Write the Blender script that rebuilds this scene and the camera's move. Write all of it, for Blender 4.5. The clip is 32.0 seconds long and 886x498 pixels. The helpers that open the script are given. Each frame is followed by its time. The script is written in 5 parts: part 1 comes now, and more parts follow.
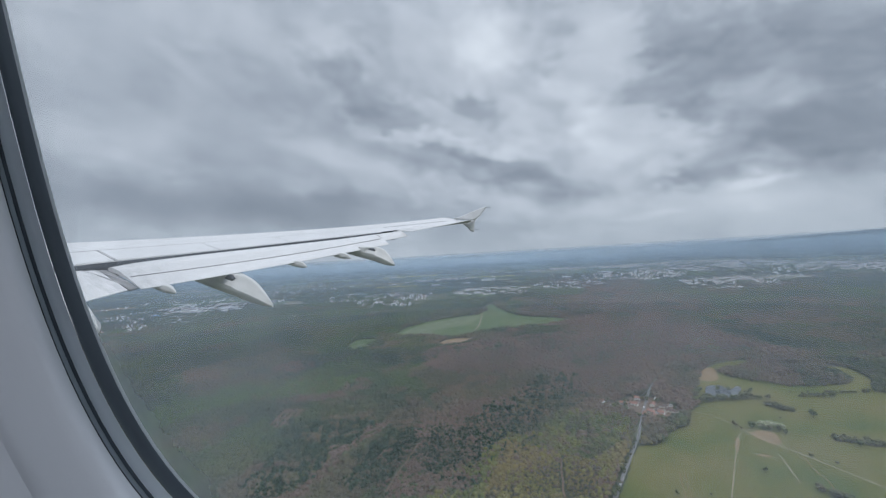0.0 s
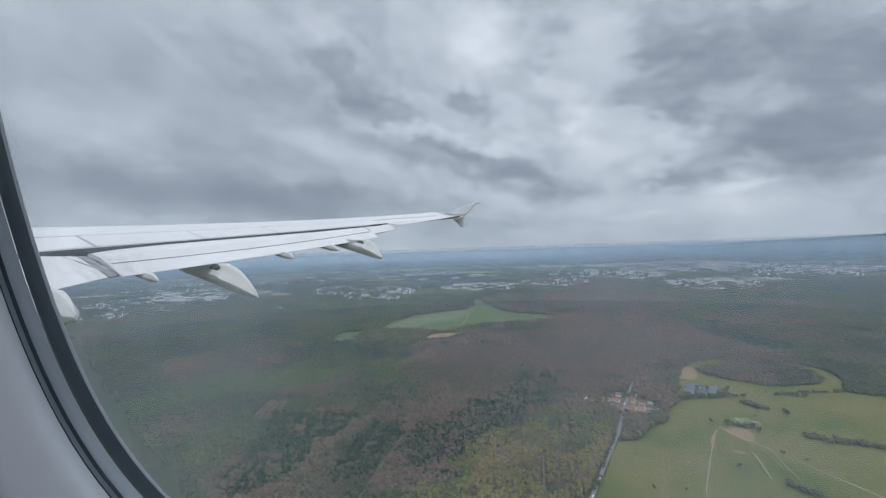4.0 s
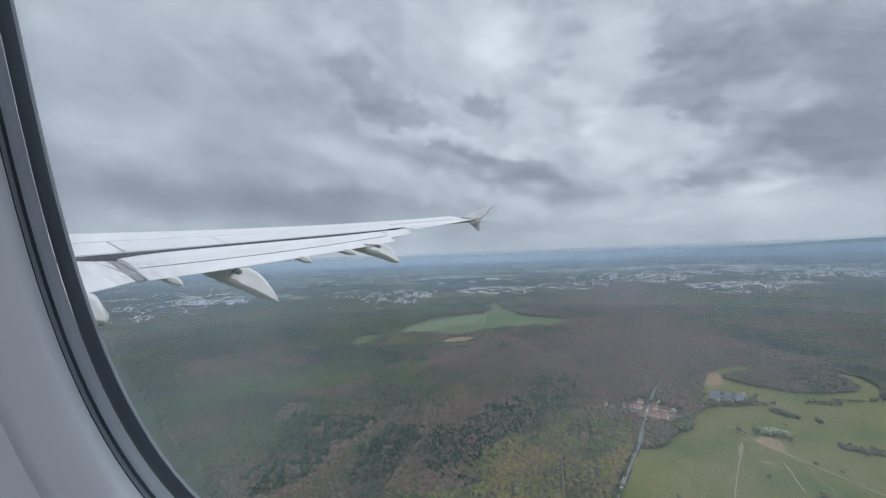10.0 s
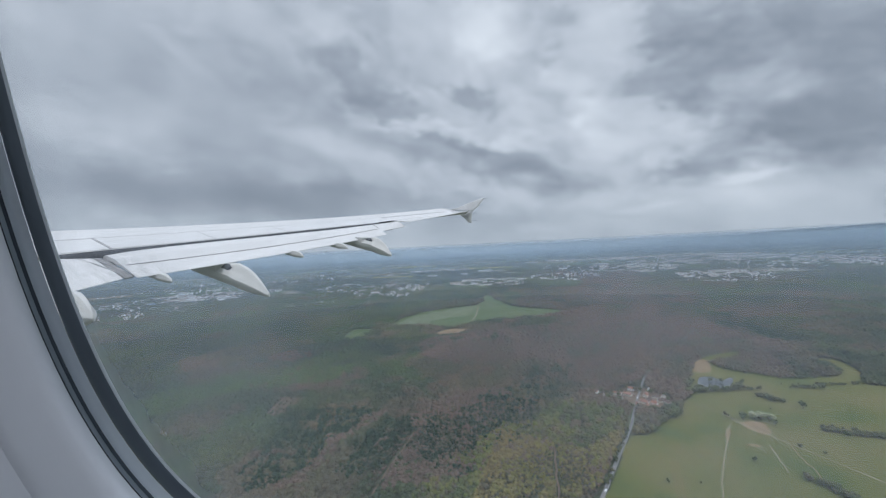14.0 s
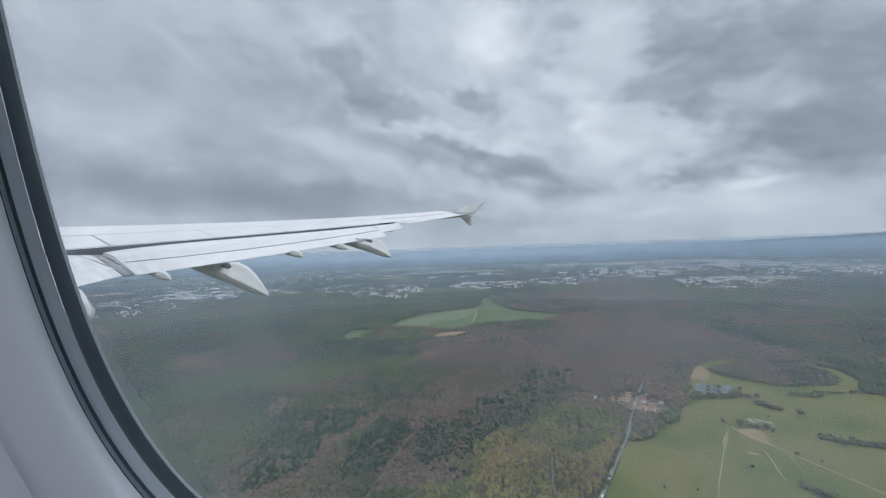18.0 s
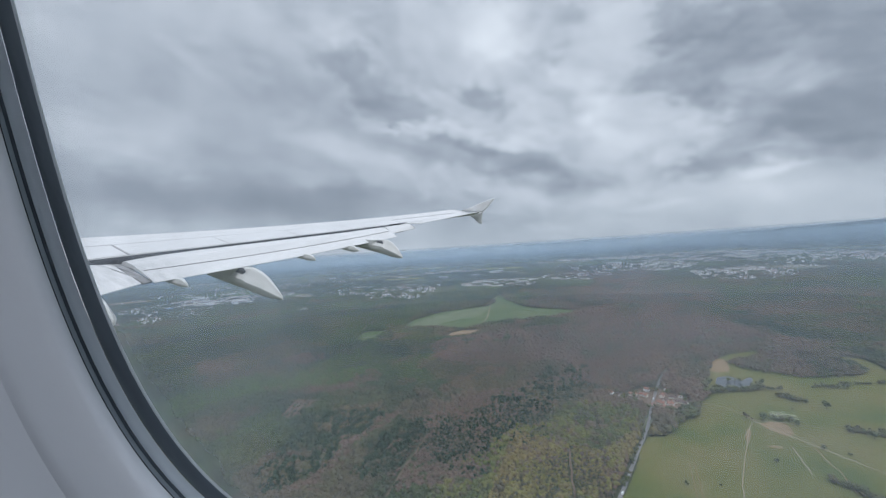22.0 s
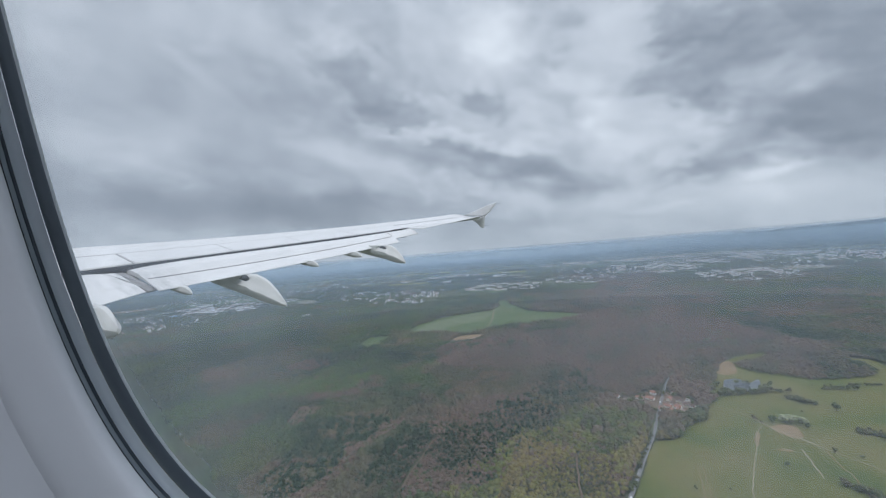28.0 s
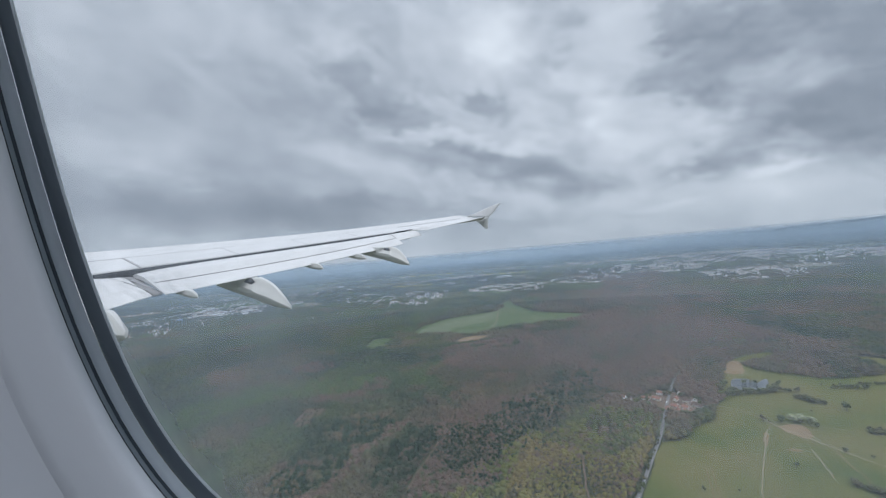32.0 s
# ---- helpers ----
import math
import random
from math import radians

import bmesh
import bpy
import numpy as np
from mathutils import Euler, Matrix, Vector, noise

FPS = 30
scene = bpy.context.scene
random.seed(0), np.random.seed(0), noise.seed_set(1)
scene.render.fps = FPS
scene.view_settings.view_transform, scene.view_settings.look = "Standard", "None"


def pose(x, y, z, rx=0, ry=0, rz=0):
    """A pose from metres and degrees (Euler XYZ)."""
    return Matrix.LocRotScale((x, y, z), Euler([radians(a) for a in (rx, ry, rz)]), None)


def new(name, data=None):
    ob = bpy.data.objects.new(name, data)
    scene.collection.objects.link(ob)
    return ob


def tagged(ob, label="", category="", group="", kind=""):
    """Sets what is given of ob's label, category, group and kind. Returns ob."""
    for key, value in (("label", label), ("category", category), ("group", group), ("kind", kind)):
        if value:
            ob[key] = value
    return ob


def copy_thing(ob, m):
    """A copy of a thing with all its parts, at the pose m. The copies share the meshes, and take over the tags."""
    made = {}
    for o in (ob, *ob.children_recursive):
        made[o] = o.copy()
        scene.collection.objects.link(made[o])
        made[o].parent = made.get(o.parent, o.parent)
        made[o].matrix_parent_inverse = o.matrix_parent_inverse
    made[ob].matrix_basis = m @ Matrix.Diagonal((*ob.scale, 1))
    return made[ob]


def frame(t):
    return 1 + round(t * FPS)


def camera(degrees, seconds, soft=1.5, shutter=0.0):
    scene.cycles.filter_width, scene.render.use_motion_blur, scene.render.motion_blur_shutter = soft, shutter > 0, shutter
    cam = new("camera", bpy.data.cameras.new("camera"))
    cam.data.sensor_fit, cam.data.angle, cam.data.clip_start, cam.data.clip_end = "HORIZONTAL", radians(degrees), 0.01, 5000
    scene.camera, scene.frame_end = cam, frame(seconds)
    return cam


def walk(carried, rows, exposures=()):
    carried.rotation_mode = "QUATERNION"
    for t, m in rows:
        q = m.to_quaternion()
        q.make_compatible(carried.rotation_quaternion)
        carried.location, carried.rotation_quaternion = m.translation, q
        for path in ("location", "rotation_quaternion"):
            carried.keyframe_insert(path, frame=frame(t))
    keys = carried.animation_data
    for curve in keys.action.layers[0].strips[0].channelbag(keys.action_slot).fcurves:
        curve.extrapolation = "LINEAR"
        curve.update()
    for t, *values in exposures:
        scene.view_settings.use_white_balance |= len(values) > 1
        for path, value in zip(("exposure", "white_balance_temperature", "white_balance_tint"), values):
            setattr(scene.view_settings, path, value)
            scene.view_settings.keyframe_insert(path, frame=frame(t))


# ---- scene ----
# World: z up, ground at 0. +x is aft of the aircraft, +y is out over its starboard wing.
# The aircraft carries the camera along, so wing, window and camera stand in one frame; the
# landscape below stands at a quarter of its size (the lens sees no further than 5 km).
cam = camera(98.5, 32.0, soft=1.25)
EYE = 100.0
ROWS = [  # seconds, place inside the cabin (aft, out, up), yaw, pitch, roll
    (0, -0.0017, 0.0, 0.0028, 19.17, 1.29, 4.22),
    (0.5, 0.0010, 0.0, 0.0030, 18.74, 1.49, 4.25),
    (1, 0.0037, 0.0, 0.0031, 18.25, 1.19, 4.38),
    (1.5, 0.0030, 0.0, 0.0032, 17.97, 0.99, 4.18),
    (2, 0.0024, 0.0, 0.0033, 17.86, 0.74, 3.52),
    (2.5, 0.0024, 0.0, 0.0042, 17.51, 0.75, 2.92),
    (3, 0.0024, 0.0, 0.0050, 17.52, 0.37, 2.66),
    (3.5, 0.0034, 0.0, 0.0053, 17.86, 0.34, 2.48),
    (5.5, 0.0074, 0.0, 0.0061, 15.51, 0.85, 4.14),
    (6, 0.0101, 0.0, 0.0008, 16.55, 1.88, 4.84),
    (6.5, 0.0094, 0.0, 0.0031, 17.94, 2.91, 5.19),
    (7, 0.0087, 0.0, 0.0053, 19.08, 3.04, 5.78),
    (7.5, 0.0063, 0.0, 0.0085, 19.99, 2.70, 5.93),
    (8, 0.0039, 0.0, 0.0117, 19.96, 2.04, 5.26),
    (8.5, 0.0040, 0.0, 0.0074, 19.69, 1.51, 4.33),
    (9, 0.0041, 0.0, 0.0030, 19.99, 0.90, 3.80),
    (9.5, 0.0034, 0.0, 0.0038, 20.25, 1.00, 3.30),
    (10, 0.0026, 0.0, 0.0045, 19.95, 1.08, 2.99),
    (10.5, 0.0044, 0.0, 0.0044, 19.57, 0.93, 3.07),
    (11, 0.0063, 0.0, 0.0043, 19.55, 0.93, 3.04),
    (11.5, 0.0017, 0.0, 0.0043, 19.79, 0.52, 3.23),
    (12, -0.0028, 0.0, 0.0043, 19.69, 0.48, 3.58),
    (12.5, 0.0019, 0.0, 0.0030, 19.16, 1.21, 3.95),
    (13, 0.0067, 0.0, 0.0017, 18.70, 0.72, 4.27),
    (13.5, 0.0052, 0.0, 0.0026, 18.47, -0.12, 4.01),
    (14, 0.0037, 0.0, 0.0036, 18.76, -0.11, 3.75),
    (14.5, -0.0004, 0.0, 0.0023, 19.39, 0.52, 3.88),
    (16.5, -0.0000, 0.0, 0.0013, 19.29, 0.84, 3.44),
    (17, 0.0010, 0.0, 0.0036, 18.52, 0.66, 2.92),
    (17.5, 0.0001, 0.0, 0.0038, 18.16, 0.26, 2.64),
    (18, -0.0008, 0.0, 0.0039, 18.71, 0.23, 2.83),
    (18.5, -0.0014, 0.0, 0.0031, 19.42, 0.60, 3.45),
    (19, -0.0021, 0.0, 0.0023, 20.44, 0.61, 4.42),
    (19.5, -0.0016, 0.0, 0.0015, 21.73, 1.10, 5.12),
    (20, -0.0012, 0.0, 0.0008, 22.48, 1.32, 5.69),
    (20.5, 0.0031, 0.0, 0.0008, 22.80, 1.13, 5.87),
    (21, 0.0021, 0.0, -0.0002, 22.75, 0.93, 5.58),
    (21.5, 0.0019, 0.0, 0.0012, 21.71, 0.64, 4.97),
    (22, -0.0002, 0.0, 0.0008, 20.35, 0.21, 4.61),
    (22.5, 0.0015, 0.0, 0.0011, 19.61, 0.14, 4.73),
    (23, 0.0031, 0.0, 0.0013, 19.41, 0.17, 5.13),
    (23.5, 0.0034, 0.0, 0.0008, 19.53, 0.07, 5.26),
    (24, 0.0036, 0.0, 0.0003, 19.80, -0.09, 5.01),
    (24.5, 0.0013, 0.0, 0.0012, 20.09, -0.45, 4.71),
    (25, -0.0010, 0.0, 0.0020, 20.74, -0.75, 4.54),
    (25.5, 0.0011, 0.0, 0.0013, 21.55, -0.30, 4.91),
    (27.5, 0.0068, 0.0, 0.0004, 21.45, 0.85, 5.53),
    (28, 0.0082, 0.0, 0.0002, 20.81, 0.96, 5.32),
    (28.5, 0.0098, 0.0, -0.0006, 20.52, 1.38, 5.26),
    (29, 0.0113, 0.0, -0.0013, 20.30, 1.68, 5.47),
    (29.5, 0.0116, 0.0, -0.0003, 20.18, 1.66, 5.97),
    (30, 0.0119, 0.0, 0.0007, 20.62, 1.43, 6.76),
    (30.5, 0.0107, 0.0, -0.0007, 21.63, 1.55, 6.82),
    (31, 0.0096, 0.0, -0.0020, 22.22, 1.77, 6.39),
    (31.5, 0.0071, 0.0, -0.0002, 21.91, 1.70, 5.78),
    (32, 0.0046, 0.0, 0.0016, 21.38, 1.21, 5.86),
]
# where the aircraft stands over the land, and its bank about the line of sight
BANK = Matrix.Translation((-47.0, 13.0, EYE)) @ Matrix.Rotation(radians(-0.9), 4, Vector((-0.337, 0.941, 0))) @ Matrix.Translation((0, 0, -EYE))
walk(cam, [(t, BANK @ pose(x, y, EYE + z, 90 + pitch, roll, yaw)) for t, x, y, z, yaw, pitch, roll in ROWS], [(0.0, -0.04, 6290.0, 9.0), (8.0, 0.0, 6290.0, 9.0), (14.0, 0.0, 6290.0, 9.0), (20.0, 0.06, 6290.0, 9.0), (32.0, 0.05, 6290.0, 9.0)])

# ---- world, sun ----
world = bpy.data.worlds.new("overcast_sky")
world.use_nodes = True
scene.world = world
WN, WL = world.node_tree.nodes, world.node_tree.links
WN.clear()


def wnode(kind, operation=None, data_type=None, interpolation_type=None):
    n = WN.new(kind)
    if operation:
        n.operation = operation
    if data_type:
        n.data_type = data_type
    if interpolation_type:
        n.interpolation_type = interpolation_type
    return n


def wplug(sock, v):
    if isinstance(v, bpy.types.NodeSocket):
        WL.new(v, sock)
    else:
        sock.default_value = v


def wmath(op, a, b=0.0, c=0.0):
    n = wnode("ShaderNodeMath", operation=op)
    for s, v in zip(n.inputs, (a, b, c)):
        wplug(s, v)
    return n.outputs[0]


def wvec(op, a, b=(0, 0, 0)):
    n = wnode("ShaderNodeVectorMath", operation=op)
    wplug(n.inputs[0], a)
    wplug(n.inputs[1], b)
    return n.outputs["Value"] if op in ("DOT_PRODUCT", "LENGTH") else n.outputs[0]


def wmap(v, a, b, lo=0.0, hi=1.0):
    n = wnode("ShaderNodeMapRange", interpolation_type="SMOOTHSTEP")
    for s, x in zip(n.inputs[:5], (v, a, b, lo, hi)):
        wplug(s, x)
    return n.outputs[0]


def wnoise(vec, scale, detail, rough=0.55, distortion=0.0):
    n = wnode("ShaderNodeTexNoise")
    wplug(n.inputs["Vector"], vec)
    for k, v in (("Scale", scale), ("Detail", detail), ("Roughness", rough), ("Distortion", distortion)):
        n.inputs[k].default_value = v
    return n


def wmix(fac, a, b):
    n = wnode("ShaderNodeMix", data_type="RGBA")
    wplug(n.inputs[0], fac)
    wplug(n.inputs[6], a)
    wplug(n.inputs[7], b)
    return n.outputs[2]


SUN_AZ, SUN_EL = -50.0, 62.0  # degrees from +x towards +y, and up
way = wnode("ShaderNodeTexCoord").outputs["Generated"]
split = wnode("ShaderNodeSeparateXYZ")
WL.new(way, split.inputs[0])
up = split.outputs[2]
# the cloud deck is a flat layer: far clouds crowd together towards the horizon
depth = wmath("ADD", wmath("MAXIMUM", up, 0.0), 0.30)
comb = wnode("ShaderNodeCombineXYZ")
for i in (0, 1):
    wplug(comb.inputs[i], wmath("DIVIDE", split.outputs[i], depth))
wplug(comb.inputs[2], wmath("MULTIPLY", up, 1.5))
deck = comb.outputs[0]
big = wnoise(deck, 0.8, 3.0, 0.5).outputs["Fac"]
slant = wnode("ShaderNodeCombineXYZ")  # the cloud rolls lean down towards the tail
wplug(slant.inputs[0], split.outputs[0])
wplug(slant.inputs[1], split.outputs[1])
wplug(slant.inputs[2], wmath("MULTIPLY", wmath("ADD", up, wmath("MULTIPLY", split.outputs[0], 0.20)), 1.9))
leaning = slant.outputs[0]
bend = wnode("ShaderNodeVectorMath", operation="MULTIPLY_ADD")
wplug(bend.inputs[0], wvec("SUBTRACT", wnoise(leaning, 5.0, 9.0, 0.62).outputs["Color"], (0.5, 0.5, 0.5)))
bend.inputs[1].default_value = (0.20, 0.20, 0.20)
wplug(bend.inputs[2], leaning)
lump = wnoise(bend.outputs[0], 3.2, 10.0, 0.55).outputs["Fac"]
fine = wnoise(bend.outputs[0], 9.0, 11.0, 0.60).outputs["Fac"]
puff = wnode("ShaderNodeTexVoronoi")
puff.feature = "SMOOTH_F1"
wplug(puff.inputs["Vector"], bend.outputs[0])
puff.inputs["Scale"].default_value, puff.inputs["Detail"].default_value, puff.inputs["Roughness"].default_value = 6.0, 4.0, 0.5
tone = wmath("ADD", wmath("ADD", wmath("MULTIPLY", big, 0.34), wmath("MULTIPLY", lump, 0.46)), wmath("MULTIPLY", fine, 0.30))
tone = wmath("ADD", tone, wmath("MULTIPLY", wmath("SUBTRACT", 0.42, puff.outputs["Distance"]), 0.18))
# the deck is smoother ahead of the wing and broken behind it
calm = wmap(split.outputs[0], -0.85, 0.05, 0.36, 0.82)
tone = wmath("ADD", 0.592, wmath("MULTIPLY", wmath("SUBTRACT", tone, 0.55), calm))
wob_n = wnoise(wvec("MULTIPLY", way, (1.0, 1.0, 1.7)), 4.5, 12.0, 0.70)
wob = wvec("SUBTRACT", wob_n.outputs["Color"], (0.5, 0.5, 0.5))


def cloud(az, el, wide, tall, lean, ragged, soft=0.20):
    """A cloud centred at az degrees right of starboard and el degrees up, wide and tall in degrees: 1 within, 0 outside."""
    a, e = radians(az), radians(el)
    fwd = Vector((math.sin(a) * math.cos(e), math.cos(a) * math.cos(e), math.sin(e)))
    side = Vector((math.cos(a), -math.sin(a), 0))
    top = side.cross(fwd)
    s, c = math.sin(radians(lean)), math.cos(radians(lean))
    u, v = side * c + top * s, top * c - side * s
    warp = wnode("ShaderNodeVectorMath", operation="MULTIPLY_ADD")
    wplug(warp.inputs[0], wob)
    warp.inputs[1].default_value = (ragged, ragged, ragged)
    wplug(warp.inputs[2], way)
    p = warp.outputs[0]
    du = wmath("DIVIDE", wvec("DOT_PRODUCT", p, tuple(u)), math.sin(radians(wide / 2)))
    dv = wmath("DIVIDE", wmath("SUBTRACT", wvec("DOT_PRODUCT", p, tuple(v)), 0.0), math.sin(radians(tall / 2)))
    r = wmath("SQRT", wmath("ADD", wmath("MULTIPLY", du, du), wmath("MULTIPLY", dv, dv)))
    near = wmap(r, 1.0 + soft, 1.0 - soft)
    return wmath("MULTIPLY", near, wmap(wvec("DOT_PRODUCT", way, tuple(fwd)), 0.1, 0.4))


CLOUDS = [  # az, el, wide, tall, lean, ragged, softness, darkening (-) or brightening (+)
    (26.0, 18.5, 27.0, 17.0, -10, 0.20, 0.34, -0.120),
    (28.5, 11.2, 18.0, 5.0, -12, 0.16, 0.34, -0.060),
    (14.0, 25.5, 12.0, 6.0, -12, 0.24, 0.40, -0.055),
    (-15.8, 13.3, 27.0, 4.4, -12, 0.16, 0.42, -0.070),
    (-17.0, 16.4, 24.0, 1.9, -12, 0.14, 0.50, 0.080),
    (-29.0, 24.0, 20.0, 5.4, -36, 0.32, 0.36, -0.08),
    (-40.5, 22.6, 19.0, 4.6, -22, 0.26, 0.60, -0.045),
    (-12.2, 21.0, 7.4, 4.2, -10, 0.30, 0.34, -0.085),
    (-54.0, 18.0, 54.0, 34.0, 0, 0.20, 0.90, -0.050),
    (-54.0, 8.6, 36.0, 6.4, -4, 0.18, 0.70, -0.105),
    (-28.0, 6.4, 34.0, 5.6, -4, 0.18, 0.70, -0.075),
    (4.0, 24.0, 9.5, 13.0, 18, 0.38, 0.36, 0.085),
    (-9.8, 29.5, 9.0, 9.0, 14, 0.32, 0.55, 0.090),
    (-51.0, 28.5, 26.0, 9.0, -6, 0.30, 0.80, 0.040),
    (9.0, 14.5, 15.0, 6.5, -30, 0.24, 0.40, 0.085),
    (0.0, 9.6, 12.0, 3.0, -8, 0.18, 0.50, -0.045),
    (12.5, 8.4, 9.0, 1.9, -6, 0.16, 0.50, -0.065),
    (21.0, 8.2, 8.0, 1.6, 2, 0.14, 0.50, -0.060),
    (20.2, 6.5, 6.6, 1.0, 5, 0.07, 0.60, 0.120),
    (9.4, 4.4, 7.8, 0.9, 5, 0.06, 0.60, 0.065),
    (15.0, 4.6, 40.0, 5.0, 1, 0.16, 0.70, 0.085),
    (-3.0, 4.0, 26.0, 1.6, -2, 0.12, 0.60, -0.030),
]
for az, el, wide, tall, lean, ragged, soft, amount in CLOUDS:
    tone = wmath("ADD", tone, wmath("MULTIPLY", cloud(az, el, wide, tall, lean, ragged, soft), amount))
ramp = wnode("ShaderNodeValToRGB")
WL.new(tone, ramp.inputs[0])
ramp.color_ramp.interpolation = "B_SPLINE"
e = ramp.color_ramp.elements
e[0].position, e[0].color = 0.20, (0.135, 0.160, 0.205, 1)
e[1].position, e[1].color = 0.80, (0.93, 0.98, 1.05, 1)
m = e.new(0.42)
m.color = (0.302, 0.345, 0.408, 1)
m = e.new(0.56)
m.color = (0.512, 0.562, 0.640, 1)
sky = wnode("ShaderNodeTexSky")
sky.sky_type, sky.sun_disc = "NISHITA", False
sky.sun_elevation, sky.sun_rotation = radians(SUN_EL), radians(90 - SUN_AZ)
skydim = wnode("ShaderNodeVectorMath", operation="SCALE")
WL.new(sky.outputs[0], skydim.inputs[0])
skydim.inputs["Scale"].default_value = 0.06
covered = wmix(0.94, skydim.outputs[0], ramp.outputs[0])
# thick haze where the eye looks along the air
low = wmap(up, 0.0, 0.16)
hazy = wmix(wmath("ADD", wmath("MULTIPLY", low, 0.55), 0.45), (0.465, 0.53, 0.605, 1), covered)
below = wmix(wmap(up, -0.06, -0.002), (0.13, 0.165, 0.21, 1), hazy)
# the deck is thinner and brighter overhead
lift = wmap(up, 0.5, 0.95, 1.0, 2.3)
bright = wnode("ShaderNodeVectorMath", operation="SCALE")
WL.new(below, bright.inputs[0])
WL.new(lift, bright.inputs["Scale"])
bg = wnode("ShaderNodeBackground")
WL.new(bright.outputs[0], bg.inputs["Color"])
bg.inputs["Strength"].default_value = 1.0
wout = wnode("ShaderNodeOutputWorld")
WL.new(bg.outputs[0], wout.inputs["Surface"])

sun = bpy.data.lights.new("sun", "SUN")
sun.energy, sun.angle, sun.color = 1.5, radians(20), (1.0, 0.97, 0.93)
sun_ob = new("sun", sun)
sd = Vector((math.cos(radians(SUN_AZ)) * math.cos(radians(SUN_EL)), math.sin(radians(SUN_AZ)) * math.cos(radians(SUN_EL)), math.sin(radians(SUN_EL))))
sun_ob.matrix_world = Matrix.Translation((0, 0, 300)) @ sd.to_track_quat("Z", "Y").to_matrix().to_4x4()


# ---- materials ----
class Mat:
    """A small builder for node materials on object coordinates."""

    def __init__(self, name):
        self.m = bpy.data.materials.new(name)
        self.m.use_nodes = True
        self.n, self.l = self.m.node_tree.nodes, self.m.node_tree.links
        self.b = self.n["Principled BSDF"]
        self.out = self.n["Material Output"]
        self.co = self.n.new("ShaderNodeNewGeometry").outputs["Position"]

    def put(self, sock, v):
        if isinstance(v, bpy.types.NodeSocket):
            self.l.new(v, sock)
        else:
            sock.default_value = v

    def noise(self, scale, detail=4.0, rough=0.55, stretch=(1, 1, 1)):
        mp = self.n.new("ShaderNodeVectorMath")
        mp.operation = "MULTIPLY"
        self.l.new(self.co, mp.inputs[0])
        mp.inputs[1].default_value = stretch
        t = self.n.new("ShaderNodeTexNoise")
        self.l.new(mp.outputs[0], t.inputs["Vector"])
        t.inputs["Scale"].default_value, t.inputs["Detail"].default_value, t.inputs["Roughness"].default_value = scale, detail, rough
        return t.outputs["Fac"]

    def cells(self, scale, stretch=(1, 1, 1), rand=1.0):
        mp = self.n.new("ShaderNodeVectorMath")
        mp.operation = "MULTIPLY"
        self.l.new(self.co, mp.inputs[0])
        mp.inputs[1].default_value = stretch
        t = self.n.new("ShaderNodeTexVoronoi")
        self.l.new(mp.outputs[0], t.inputs["Vector"])
        t.inputs["Scale"].default_value, t.inputs["Randomness"].default_value = scale, rand
        return t.outputs["Color"]

    def span(self, v, a, b, lo=0.0, hi=1.0):
        t = self.n.new("ShaderNodeMapRange")
        for s, x in zip(t.inputs[:5], (v, a, b, lo, hi)):
            self.put(s, x)
        return t.outputs[0]

    def mix(self, f, a, b, mode="MIX"):
        t = self.n.new("ShaderNodeMix")
        t.data_type, t.blend_type = "RGBA", mode
        for i, x in ((0, f), (6, a), (7, b)):
            self.put(t.inputs[i], (*x, 1) if isinstance(x, tuple) and len(x) == 3 else x)
        return t.outputs[2]

    def math(self, op, a, b=0.0):
        t = self.n.new("ShaderNodeMath")
        t.operation = op
        self.put(t.inputs[0], a)
        self.put(t.inputs[1], b)
        return t.outputs[0]

    def ramp(self, f, stops):
        t = self.n.new("ShaderNodeValToRGB")
        self.put(t.inputs[0], f)
        el = t.color_ramp.elements
        while len(el) < len(stops):
            el.new(0.5)
        for x, (p, c) in zip(el, stops):
            x.position, x.color = p, (*c, 1)
        return t.outputs[0]

    def island(self):
        return self.n.new("ShaderNodeNewGeometry").outputs["Random Per Island"]

    def each(self):
        return self.n.new("ShaderNodeObjectInfo").outputs["Random"]

    def bump(self, h, strength=0.3, dist=0.02):
        t = self.n.new("ShaderNodeBump")
        t.inputs["Strength"].default_value, t.inputs["Distance"].default_value = strength, dist
        self.l.new(h, t.inputs["Height"])
        self.l.new(t.outputs[0], self.b.inputs["Normal"])

    def done(self, color, rough=0.7, metal=0.0, spec=0.3):
        self.put(self.b.inputs["Base Color"], (*color, 1) if isinstance(color, tuple) else color)
        self.put(self.b.inputs["Roughness"], rough)
        self.put(self.b.inputs["Metallic"], metal)
        self.put(self.b.inputs["Specular IOR Level"], spec)
        return self.m


def plain(name, color, rough=0.6, vary=0.15, scale=3.0, metal=0.0, spec=0.3):
    k = Mat(name)
    f = k.noise(scale, 5.0)
    c = k.mix(f, tuple(x * (1 - vary) for x in color), tuple(min(1, x * (1 + vary)) for x in color))
    return k.done(c, rough, metal, spec)


